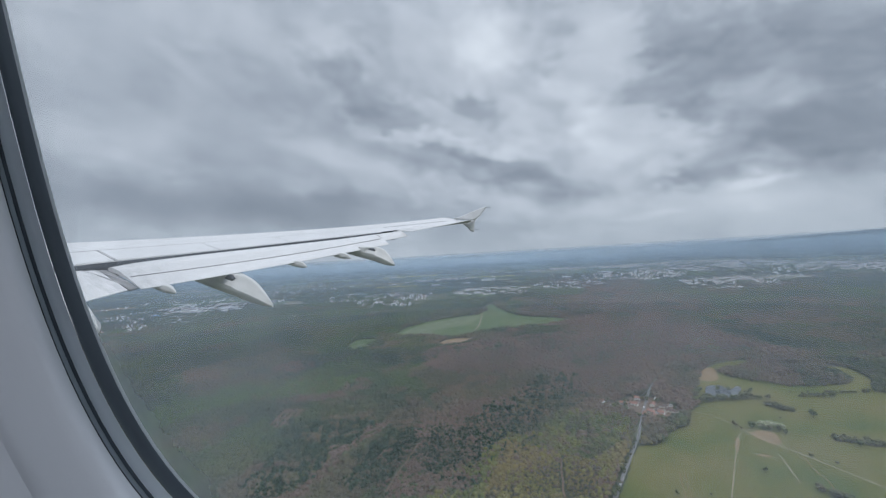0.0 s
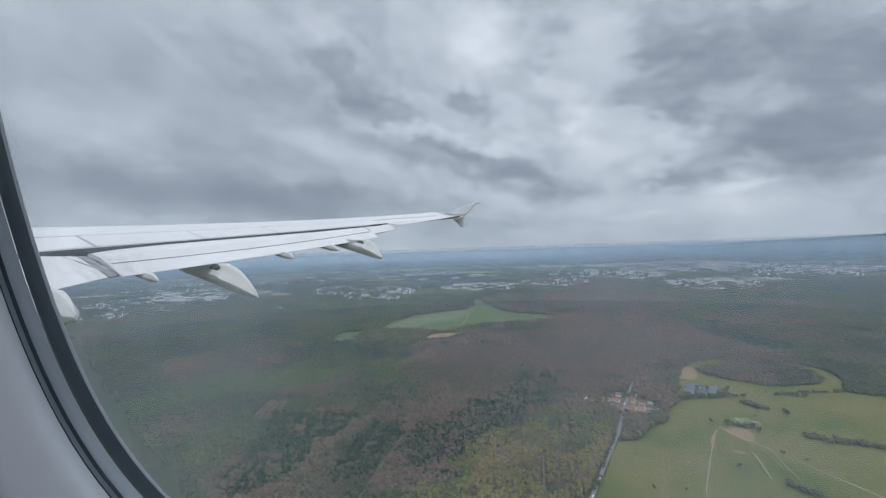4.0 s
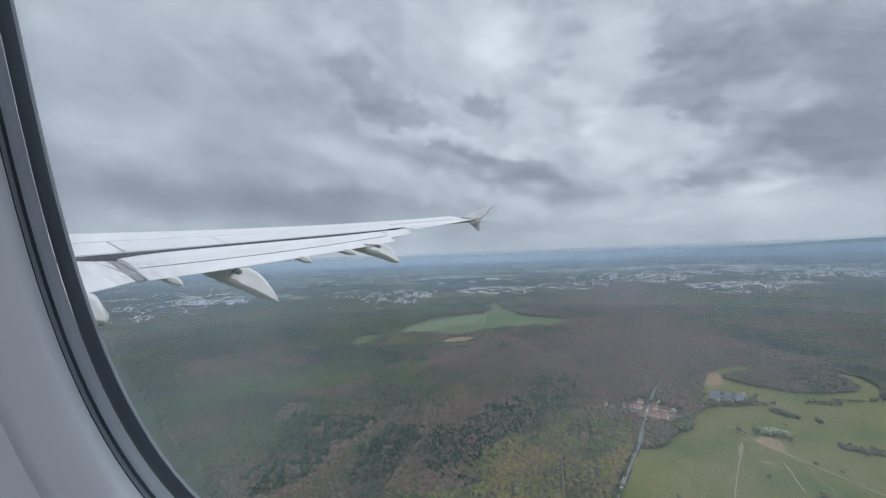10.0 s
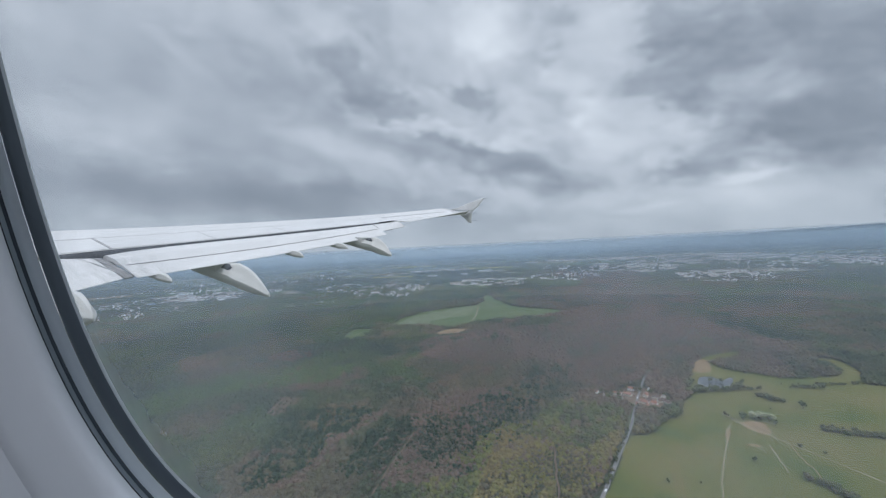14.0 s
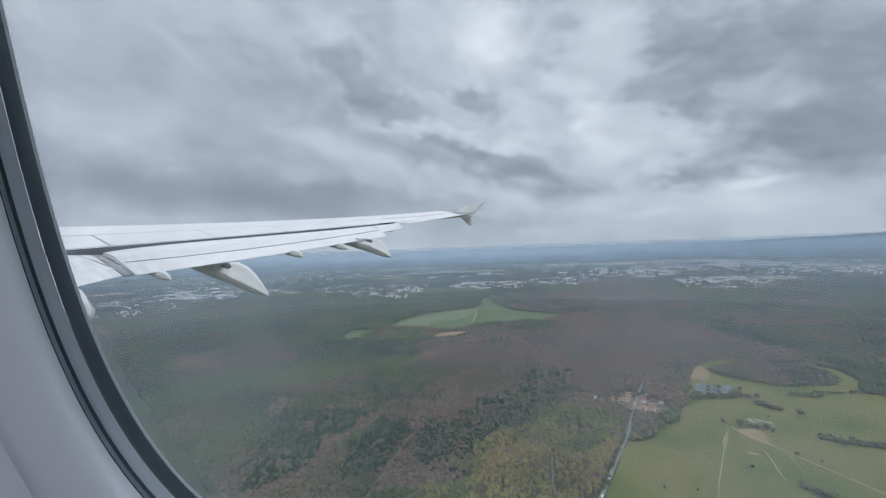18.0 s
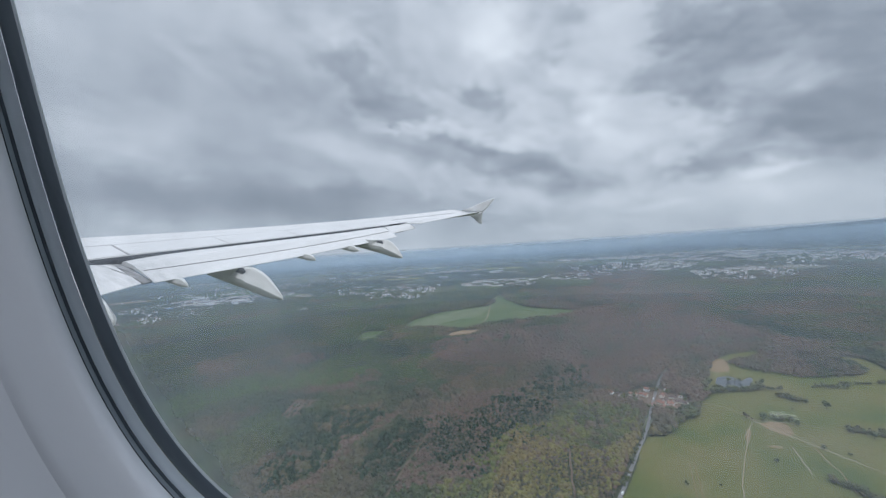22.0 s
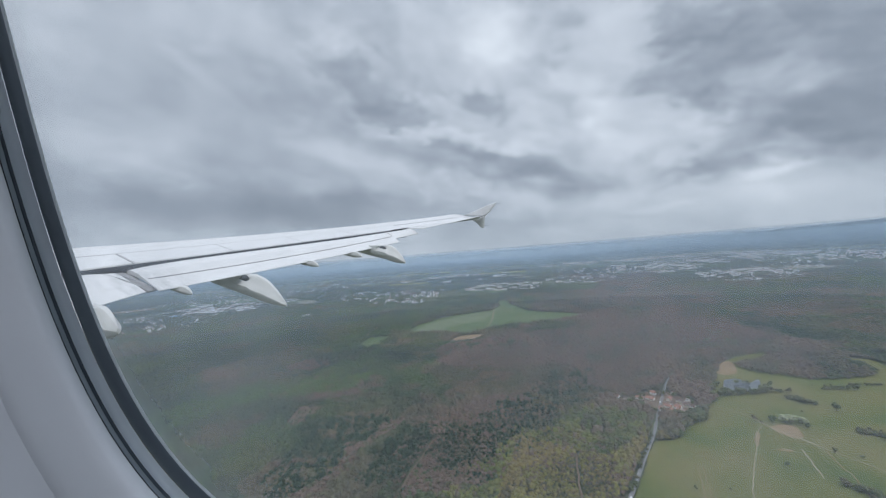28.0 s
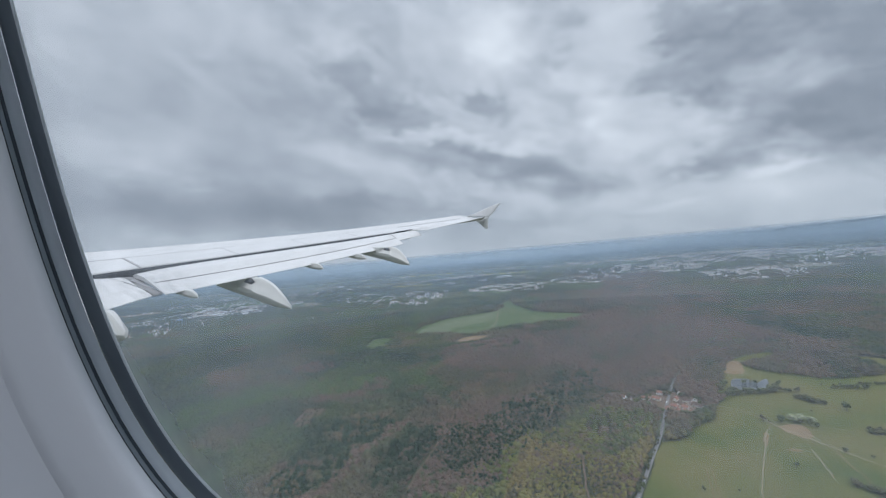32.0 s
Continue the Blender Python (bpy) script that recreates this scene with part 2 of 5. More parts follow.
k = Mat("wing_paint")
dirt = k.span(k.noise(1.3, 6.0, 0.6, (3.0, 0.6, 1.0)), 0.35, 0.75)
fine_dirt = k.span(k.noise(9.0, 6.0, 0.65, (1.0, 0.25, 1.0)), 0.4, 0.8)
col = k.mix(dirt, (0.70, 0.70, 0.71), (0.62, 0.62, 0.63))
col = k.mix(k.math("MULTIPLY", fine_dirt, 0.35), col, (0.56, 0.55, 0.54))
place_xyz = k.n.new("ShaderNodeSeparateXYZ")
k.l.new(k.co, place_xyz.inputs[0])
joint = k.span(k.math("ABSOLUTE", k.math("SUBTRACT", place_xyz.outputs[1], 17.75)), 0.15, 0.9, 1.0, 0.0)
joint = k.math("MULTIPLY", joint, k.span(place_xyz.outputs[0], -55.8, -55.5))
joint = k.math("MULTIPLY", joint, k.span(k.noise(5.0, 6.0, 0.65, (0.35, 2.2, 1.0)), 0.38, 0.62))
col = k.mix(k.math("MULTIPLY", joint, 0.55), col, (0.33, 0.33, 0.34))  # oily grime where the two flaps meet
MAT_WING = k.done(col, k.span(fine_dirt, 0, 1, 0.32, 0.5), 0.0, 0.45)
k = Mat("wing_underside_grey")
MAT_UNDER = k.done(k.mix(k.noise(2.0, 6.0, 0.6, (0.4, 2, 1)), (0.50, 0.51, 0.52), (0.62, 0.63, 0.64)), 0.45, 0.0, 0.4)
k = Mat("fairing_paint")
MAT_FAIR = k.done(k.mix(k.span(k.noise(3.0, 6.0, 0.6, (0.5, 3, 2)), 0.35, 0.75), (0.66, 0.66, 0.65), (0.54, 0.54, 0.53)), 0.4, 0.0, 0.4)
MAT_GAP = plain("dark_gap", (0.052, 0.057, 0.066), 0.8, 0.3, 8.0)
MAT_HINGE = plain("hinge_bay_grey", (0.085, 0.092, 0.105), 0.6, 0.5, 9.0)
MAT_SEAL = plain("panel_seal_grey", (0.28, 0.28, 0.29), 0.7, 0.2, 8.0)
MAT_METAL = plain("bare_metal", (0.45, 0.45, 0.46), 0.35, 0.15, 12.0, 0.9)
k = Mat("cabin_plastic")
k.bump(k.noise(900.0, 2.0), 0.08, 0.0004)
MAT_CABIN = k.done(k.mix(k.noise(14.0, 4.0), (0.63, 0.64, 0.665), (0.68, 0.69, 0.715)), 0.5, 0.0, 0.35)
MAT_RING = plain("window_ring_grey", (0.38, 0.43, 0.47), 0.42, 0.12, 40.0)
MAT_REVEAL = plain("window_reveal_pale", (0.78, 0.84, 0.885), 0.4, 0.08, 40.0)
MAT_RUBBER = plain("window_seal_black", (0.022, 0.024, 0.028), 0.5, 0.3, 60.0)
MAT_DARKRING = plain("window_gasket_dark", (0.085, 0.104, 0.122), 0.55, 0.25, 30.0)
MAT_LIP = plain("window_edge_lip", (0.42, 0.45, 0.47), 0.35, 0.1, 60.0)

W_ROUND = 3.14
k = Mat("window_pane")
k.n.remove(k.b)
clear = k.n.new("ShaderNodeBsdfTransparent")
clear.inputs[0].default_value = (0.965, 0.972, 0.975, 1)
dust = k.n.new("ShaderNodeBsdfDiffuse")
dust.inputs[0].default_value = (0.68, 0.735, 0.785, 1)
thru = k.n.new("ShaderNodeBsdfTranslucent")
thru.inputs[0].default_value = (0.68, 0.735, 0.785, 1)
half = k.n.new("ShaderNodeMixShader")
half.inputs[0].default_value = 0.7
k.l.new(dust.outputs[0], half.inputs[1])
k.l.new(thru.outputs[0], half.inputs[2])
smear = k.span(k.noise(9.0, 4.0, 0.5, (1.0, 1.0, 0.7)), 0.38, 0.70, 0.075, 0.16)
own_place = k.n.new("ShaderNodeTexCoord").outputs["Generated"]


def smudge(x, z, wide, amount):
    """A wiped, greasy patch on the pane."""
    d = k.n.new("ShaderNodeVectorMath")
    d.operation = "MULTIPLY_ADD"
    k.l.new(own_place, d.inputs[0])
    d.inputs[1].default_value, d.inputs[2].default_value = (1.0, 0.0, 1.5), (-x, 0.0, -z * 1.5)
    r = k.n.new("ShaderNodeVectorMath")
    r.operation = "LENGTH"
    k.l.new(d.outputs[0], r.inputs[0])
    far = k.math("ADD", r.outputs["Value"], k.span(k.noise(22.0, 3.0, 0.5), 0.3, 0.7, -wide * 0.30, wide * 0.30))
    fade = k.span(far, wide, wide * 0.10, 0.0, amount)
    fade.node.interpolation_type = "SMOOTHSTEP"
    return fade


for spot in ((0.19, 0.165, 0.26, 0.11), (0.95, 0.22, 0.15, 0.04), (0.20, 0.27, 0.14, 0.05), (0.70, 0.20, 0.20, 0.07), (0.30, 0.20, 0.20, 0.03), (0.82, 0.13, 0.26, 0.06)):
    smear = k.math("ADD", smear, smudge(*spot))
rim = k.n.new("ShaderNodeSeparateXYZ")  # grime gathers along the edge of the pane
k.l.new(own_place, rim.inputs[0])
edge = k.math("ADD", *(k.math("POWER", k.math("ABSOLUTE", k.math("MULTIPLY", k.math("SUBTRACT", rim.outputs[i], 0.5), 2.0)), W_ROUND) for i in (0, 2)))
edge = k.math("ADD", edge, k.span(k.noise(60.0, 4.0, 0.6), 0.3, 0.7, -0.06, 0.06))
smear = k.math("ADD", smear, k.span(edge, 0.66, 1.0, 0.0, 0.20))
veil = k.n.new("ShaderNodeMixShader")
k.l.new(smear, veil.inputs[0])
k.l.new(clear.outputs[0], veil.inputs[1])
k.l.new(half.outputs[0], veil.inputs[2])
k.l.new(veil.outputs[0], k.out.inputs["Surface"])
MAT_PANE = k.m


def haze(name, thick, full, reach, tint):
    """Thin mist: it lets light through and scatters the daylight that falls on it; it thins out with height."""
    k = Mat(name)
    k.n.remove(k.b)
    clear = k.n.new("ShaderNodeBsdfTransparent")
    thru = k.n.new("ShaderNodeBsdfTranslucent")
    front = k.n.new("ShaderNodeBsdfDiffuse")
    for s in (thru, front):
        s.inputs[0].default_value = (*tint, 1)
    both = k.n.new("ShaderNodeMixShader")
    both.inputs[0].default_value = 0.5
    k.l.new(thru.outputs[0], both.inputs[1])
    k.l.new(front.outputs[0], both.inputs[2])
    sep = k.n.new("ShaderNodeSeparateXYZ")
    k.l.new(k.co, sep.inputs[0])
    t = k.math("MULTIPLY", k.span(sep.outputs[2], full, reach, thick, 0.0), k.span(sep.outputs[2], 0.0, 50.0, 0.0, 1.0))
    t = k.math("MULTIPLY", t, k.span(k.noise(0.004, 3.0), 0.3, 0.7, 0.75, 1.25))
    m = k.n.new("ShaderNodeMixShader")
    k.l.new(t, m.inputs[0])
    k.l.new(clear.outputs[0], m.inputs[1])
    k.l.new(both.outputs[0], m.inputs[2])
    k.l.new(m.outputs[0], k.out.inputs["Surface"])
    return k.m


STANDS = [(0.0, (0.155, 0.108, 0.090)), (0.24, (0.165, 0.113, 0.082)), (0.30, (0.060, 0.082, 0.046)), (0.44, (0.046, 0.070, 0.040)), (0.50, (0.026, 0.044, 0.032)), (0.60, (0.034, 0.050, 0.036)), (0.66, (0.082, 0.082, 0.050)), (0.80, (0.070, 0.084, 0.044)), (0.86, (0.060, 0.098, 0.036)), (0.94, (0.088, 0.128, 0.038)), (1.0, (0.105, 0.110, 0.052))]


def forest_mat(name, kinds, leaves, own_share=0.36, drift=0.0):
    """Canopy colours: stands by the hectare (kinds), single crowns (leaves), mottled foliage with crevice shade painted
    in.
    """
    k = Mat(name)
    broad = k.noise(0.006, 4.0, 0.55)
    stand = k.n.new("ShaderNodeSeparateColor")
    k.l.new(k.cells(0.016, (1.0, 0.75, 1.0)), stand.inputs[0])  # forestry blocks
    f = k.math("ADD", k.math("MULTIPLY", broad, 0.75), k.math("MULTIPLY", stand.outputs[0], 0.25))
    f = k.math("ADD", f, k.span(k.noise(0.030, 6.0, 0.66), 0.3, 0.7, -0.17, 0.17))
    f = k.math("ADD", k.math("MULTIPLY", f, 1.7), -0.35)
    if drift:  # more beech, still bare, towards the west
        east = k.n.new("ShaderNodeSeparateXYZ")
        k.l.new(k.co, east.inputs[0])
        f = k.math("ADD", f, k.math("MINIMUM", k.span(east.outputs[0], -380.0, 20.0, -drift * 2.4, drift * 0.9), k.span(east.outputs[0], 40.0, 170.0, drift * 0.9, -drift * 1.4)))
    c = k.ramp(f, kinds)
    if drift:  # stands of one age and kind, with ragged borders
        bent = k.n.new("ShaderNodeVectorMath")
        bent.operation = "MULTIPLY_ADD"
        wild = k.n.new("ShaderNodeTexNoise")
        k.l.new(k.co, wild.inputs["Vector"])
        wild.inputs["Scale"].default_value, wild.inputs["Detail"].default_value, wild.inputs["Roughness"].default_value = 0.030, 6.0, 0.62
        k.l.new(wild.outputs["Color"], bent.inputs[0])
        bent.inputs[1].default_value = (75.0, 75.0, 0.0)
        k.l.new(k.co, bent.inputs[2])
        flat = k.n.new("ShaderNodeVectorMath")
        flat.operation = "MULTIPLY"
        k.l.new(bent.outputs[0], flat.inputs[0])
        flat.inputs[1].default_value = (1.0, 0.8, 0.0)
        for scale, weight in ((0.015, 0.66), (0.040, 0.42)):
            t = k.n.new("ShaderNodeTexVoronoi")
            k.l.new(flat.outputs[0], t.inputs["Vector"])
            t.inputs["Scale"].default_value = scale
            one = k.n.new("ShaderNodeSeparateColor")
            k.l.new(t.outputs["Color"], one.inputs[0])
            lean = k.n.new("ShaderNodeSeparateXYZ")
            k.l.new(k.co, lean.inputs[0])
            fresh = k.math("SUBTRACT", one.outputs[0], k.math("MINIMUM", k.span(lean.outputs[0], -260.0, 0.0, -0.15, 0.42), k.span(lean.outputs[0], 40.0, 170.0, 0.42, -0.10)))
            c = k.mix(weight, c, k.ramp(fresh, STANDS))
    c = k.mix(own_share, c, k.ramp(k.island(), leaves))
    # Dark noise mottles the foliage and puts the shade of its crevices into the colour.
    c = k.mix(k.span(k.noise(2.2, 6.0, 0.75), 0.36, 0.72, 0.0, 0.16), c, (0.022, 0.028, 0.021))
    return k.done(c, 0.9, 0.0, 0.1)


KINDS = [(0.22, (0.028, 0.050, 0.030)), (0.36, (0.046, 0.084, 0.034)), (0.46, (0.088, 0.100, 0.046)), (0.54, (0.150, 0.112, 0.066)), (0.64, (0.178, 0.116, 0.090)), (0.76, (0.130, 0.094, 0.078)), (0.86, (0.110, 0.120, 0.046))]
LEAVES = [(0.0, (0.034, 0.052, 0.034)), (0.30, (0.070, 0.088, 0.046)), (0.55, (0.132, 0.110, 0.082)), (0.75, (0.102, 0.122, 0.045)), (0.92, (0.165, 0.140, 0.072)), (1.0, (0.140, 0.190, 0.050))]
YOUNG = [(0.3, (0.085, 0.105, 0.038)), (0.42, (0.170, 0.180, 0.048)), (0.50, (0.205, 0.155, 0.072)), (0.56, (0.215, 0.200, 0.060)), (0.7, (0.245, 0.180, 0.075))]
CONIFER = [(0.3, (0.020, 0.038, 0.024)), (0.7, (0.032, 0.054, 0.030))]
MAT_FOREST = forest_mat("forest_canopy", KINDS, LEAVES, 0.14, 0.14)
MAT_YOUNG = forest_mat("young_green_canopy", YOUNG, LEAVES, 0.45)
MAT_CONIFER = forest_mat("conifer_canopy", CONIFER, [(0.0, (0.018, 0.034, 0.022)), (1.0, (0.045, 0.070, 0.036))], 0.5)
MAT_BARE = forest_mat("bare_beech_canopy", [(0.3, (0.125, 0.092, 0.076)), (0.7, (0.165, 0.116, 0.090))], [(0.0, (0.105, 0.082, 0.068)), (1.0, (0.165, 0.125, 0.090))], 0.35)
MAT_FRESH = forest_mat("fresh_green_canopy", [(0.3, (0.055, 0.090, 0.034)), (0.7, (0.095, 0.140, 0.046))], [(0.0, (0.050, 0.080, 0.034)), (1.0, (0.115, 0.150, 0.050))], 0.4)
MAT_CUT = plain("clear_cut_ground", (0.145, 0.105, 0.075), 0.95, 0.3, 0.12)
k = Mat("leafy_crown")
own = k.each()
c = k.ramp(own, [(0.0, (0.080, 0.104, 0.044)), (0.5, (0.110, 0.115, 0.058)), (0.8, (0.135, 0.120, 0.074)), (1.0, (0.140, 0.165, 0.060))])
MAT_CROWN = k.done(k.mix(k.span(k.noise(2.5, 4.0), 0.3, 0.75, 0.0, 0.55), c, (0.026, 0.034, 0.016)), 0.9, 0.0, 0.1)
MAT_BLOSSOM = plain("pale_blossom_crown", (0.26, 0.28, 0.17), 0.9, 0.4, 2.5)
MAT_BARK = plain("bark", (0.085, 0.066, 0.050), 0.9, 0.3, 6.0)
k = Mat("meadow_grass")
a = k.noise(0.018, 5.0, 0.6)
b2 = k.noise(0.16, 6.0, 0.65, (1.0, 0.5, 1.0))
c = k.ramp(a, [(0.36, (0.070, 0.098, 0.026)), (0.45, (0.115, 0.122, 0.034)), (0.53, (0.142, 0.134, 0.048)), (0.62, (0.168, 0.148, 0.064))])
c = k.mix(k.span(b2, 0.40, 0.72, 0.0, 0.45), c, (0.100, 0.118, 0.038))
c = k.mix(k.span(k.noise(2.2, 5.0, 0.7), 0.45, 0.8, 0.0, 0.35), c, (0.060, 0.085, 0.030))
MAT_MEADOW = k.done(c, 0.95, 0.0, 0.1)
k = Mat("young_crop")
c = k.ramp(k.noise(0.010, 4.0), [(0.35, (0.080, 0.120, 0.052)), (0.65, (0.105, 0.132, 0.062))])
MAT_CROP = k.done(k.mix(k.span(k.noise(0.06, 5.0, 0.6, (1, 0.3, 1)), 0.4, 0.75, 0, 0.4), c, (0.155, 0.160, 0.080)), 0.95, 0.0, 0.1)
MAT_PALECROP = plain("pale_crop", (0.125, 0.148, 0.078), 0.95, 0.2, 0.05)
MAT_RAPE = plain("rape_in_flower", (0.42, 0.38, 0.10), 0.95, 0.2, 0.05)
MAT_STUBBLE = plain("dry_clearing", (0.23, 0.165, 0.095), 0.95, 0.25, 0.08)
MAT_EARTH = plain("bare_track_earth", (0.26, 0.215, 0.150), 0.95, 0.2, 0.3)
MAT_ASPHALT = plain("road_asphalt", (0.19, 0.187, 0.182), 0.85, 0.2, 0.5)
MAT_POND = plain("pond_water", (0.09, 0.10, 0.105), 0.03, 0.2, 0.2, 0.0, 1.0)
k = Mat("forest_floor_and_far_fields")
fields = k.cells(0.008, (1.0, 1.5, 1.0))
sepc = k.n.new("ShaderNodeSeparateColor")
k.l.new(fields, sepc.inputs[0])
fc = k.ramp(sepc.outputs[0], [(0.0, (0.055, 0.075, 0.035)), (0.40, (0.080, 0.095, 0.050)), (0.62, (0.110, 0.110, 0.065)), (0.80, (0.075, 0.115, 0.045)), (0.93, (0.20, 0.19, 0.14)), (1.0, (0.25, 0.235, 0.19))])
wood = k.span(k.noise(0.0035, 5.0, 0.6), 0.47, 0.53)
c = k.mix(wood, (0.052, 0.058, 0.034), fc)
MAT_GROUND = k.done(c, 0.95, 0.0, 0.1)
MAT_HILL = plain("far_wooded_hill", (0.055, 0.070, 0.050), 0.95, 0.35, 0.004)
MAT_WALLS = [plain("render_white", (0.80, 0.79, 0.77), 0.8), plain("render_cream", (0.66, 0.62, 0.55), 0.8), plain("render_grey", (0.42, 0.42, 0.42), 0.8)]
MAT_ROOFS = [plain("roof_tile_red", (0.30, 0.165, 0.125), 0.8, 0.3), plain("roof_tile_brown", (0.13, 0.095, 0.080), 0.8, 0.3), plain("roof_grey", (0.24, 0.24, 0.25), 0.7, 0.2)]
MAT_SHED = plain("shed_roof_pale", (0.62, 0.63, 0.64), 0.5, 0.15)
MAT_BLUE = plain("shed_roof_blue", (0.10, 0.26, 0.50), 0.5, 0.15)
MAT_GLASS = plain("dark_window_glass", (0.03, 0.035, 0.04), 0.1, 0.2)
MAT_TYRE = plain("tyre_black", (0.02, 0.02, 0.02), 0.8)
MAT_CARWHITE = plain("vehicle_white", (0.75, 0.76, 0.77), 0.3)
MAT_CARDARK = plain("vehicle_dark", (0.06, 0.065, 0.075), 0.3)


# ---- helpers for meshes ----
def link_mesh(name, verts, faces, mats, parent=None, smooth=False, idx=None):
    me = bpy.data.meshes.new(name)
    me.from_pydata([tuple(v) for v in verts], [], [tuple(f) for f in faces])
    for m in (mats if isinstance(mats, (list, tuple)) else [mats]):
        me.materials.append(m)
    if idx is not None:
        me.polygons.foreach_set("material_index", idx)
    if smooth:
        me.polygons.foreach_set("use_smooth", [True] * len(me.polygons))
    me.update()
    ob = new(name, me)
    if parent is not None:
        ob.parent = parent
    return ob


def part(name, bm, material, parent, label="", smooth=False):
    me = bpy.data.meshes.new(name)
    bmesh.ops.recalc_face_normals(bm, faces=bm.faces)
    bm.to_mesh(me)
    bm.free()
    me.materials.append(material)
    if smooth:
        me.polygons.foreach_set("use_smooth", [True] * len(me.polygons))
    ob = new(name, me)
    ob.parent = parent
    return tagged(ob, label) if label else ob


def thing(name, at, label, category, group="", kind=""):
    ob = new(name)
    ob.matrix_basis = Matrix.Translation(at) if not isinstance(at, Matrix) else at
    return tagged(ob, label, category, group, kind)


def box(bm, lo, hi, bevel=0.0):
    ret = bmesh.ops.create_cube(bm, size=1.0)
    for v in ret["verts"]:
        v.co = Vector([lo[i] + (v.co[i] + 0.5) * (hi[i] - lo[i]) for i in range(3)])
    if bevel:
        es = list({e for v in ret["verts"] for e in v.link_edges})
        bmesh.ops.bevel(bm, geom=es, offset=bevel, segments=2, affect="EDGES", profile=0.5)


def loft(bm, loops, closed=True, caps=True):
    """Skin a row of loops of equal length."""
    vs = [[bm.verts.new(p) for p in lp] for lp in loops]
    n = len(vs[0])
    for a, b in zip(vs, vs[1:]):
        for i in range(n if closed else n - 1):
            j = (i + 1) % n
            bm.faces.new((a[i], a[j], b[j], b[i]))
    if caps and closed:
        bm.faces.new(vs[0])
        bm.faces.new(vs[-1][::-1])
    return vs


# ---- the aircraft: wing ----
def line(x_tip, slope, zc):
    """A spanwise line of the wing: the place at span y."""
    def at(y):
        z = 0.0
        for c in zc:
            z = z * y + c
        return Vector((x_tip + (y - 15.76) * slope, y, EYE + z))
    return at


LE = line(-5.30, 0.5206, (0.00376, -0.00319, 0.87407))
GAP = line(-4.25, 0.397, (0.00076, 0.08040, -0.00993))
FLAP_LE = line(-4.20, 0.385, (0.00014, 0.11381, -0.27976))
TAB = line(-4.00, 0.362, (0.00615, 0.01664, -0.14800))
TE = line(-3.84, 0.343, (0.00312, 0.07065, -0.57691))
AIL = line(-3.84, 0.343, (0.14194, -0.71144))
KINK, FLAP_END, TIP = 4.72, 11.75, 15.72
ROOT = 0.05


def upper(y, u):
    """The upper skin at span y, u from the nose (0) to the spoilers' rear edge (1)."""
    a, g = LE(y), GAP(y)
    p = a.lerp(g, u)
    chord = (g - a).length
    p.z += chord * 0.055 * (2.6 * math.sqrt(u) - 3.4 * u + 0.8 * u * u) - chord * 0.03 * (1 - u) ** 6
    return p


def lower(y, u):
    p = LE(y).lerp(GAP(y), u)
    chord = (GAP(y) - LE(y)).length
    thin = 1.0 - 0.55 * max(0.0, min(1.0, (y - 9.5) / 5.0))
    p.z -= thin * (chord * (0.035 * (1 - u) ** 5 + 0.16 * math.sqrt(u) * (1.12 - 0.72 * u) * 0.82) + 0.02 * u)
    return p


US = [0, 0.006, 0.02, 0.05, 0.1, 0.18, 0.28, 0.4, 0.52, 0.60, 0.68, 0.76, 0.88, 1.0]
WING_AT = Matrix.Translation((-48.0, 2.0, EYE))
wing = thing("aircraft_wing", WING_AT, "long white swept airliner wing with flaps partly lowered", "wing")


def wp(name, bm, mat, label="", smooth=True):
    """A part of the wing, built in world places."""
    bm.transform(BANK)
    ob = part(name, bm, mat, wing, label, smooth)
    ob.matrix_parent_inverse = WING_AT.inverted()
    return ob


bm = bmesh.new()
loops = []
for i in range(33):
    y = ROOT + (TIP - ROOT) * i / 32
    loops.append([upper(y, u) for u in US] + [lower(y, u) for u in US[::-1][:-1]])
loft(bm, loops)
box_skin = wp("wing_box", bm, MAT_WING, "white painted upper and lower skin")


def skin_panel(name, y0, y1, f0, f1, mat, thick=0.03, lift=0.012, seg=6, label="", skew=0.0):
    """A thin plate that lies on lines f0 (front) and f1 (rear) between two spans."""
    bm = bmesh.new()
    lps = []
    for i in range(seg + 1):
        y = y0 + (y1 - y0) * i / seg
        a, b = f0(y + skew), f1(y)  # panel ends stand square to the hinge line
        a, b = a + Vector((0, 0, lift)), b + Vector((0, 0, lift))
        t = Vector((0, 0, thick))
        lps.append([a, a.lerp(b, 0.5), b, b - t * 0.5, a.lerp(b, 0.5) - t, a - t])
    loft(bm, lps)
    return wp(name, bm, mat, label, False)


def on_skin(u):
    return lambda y: upper(y, u)


SPOILERS = (KINK + 0.28, 6.72, 8.36, 9.98, FLAP_END + 0.1)
U_HINGE = 0.60
for a, b in zip(SPOILERS, SPOILERS[1:]):
    skin_panel("spoiler", a + 0.012, b - 0.012, on_skin(U_HINGE + 0.008), on_skin(1.0), MAT_WING, 0.018, 0.012, label="white spoiler panel lying flat", skew=0.17)
    skin_panel("spoiler_seam", b - 0.016, b + 0.016, on_skin(U_HINGE), on_skin(0.995), MAT_SEAL, 0.015, 0.008, 1, skew=0.17)
skin_panel("hinge_seam", ROOT, FLAP_END + 0.1, on_skin(U_HINGE - 0.016), on_skin(U_HINGE + 0.008), MAT_SEAL, 0.02, 0.006, 24)
skin_panel("spoiler", ROOT + 0.3, KINK + 0.24, on_skin(U_HINGE + 0.012), on_skin(1.0), MAT_WING, 0.018, 0.012, label="white inboard spoiler panel", skew=0.17)
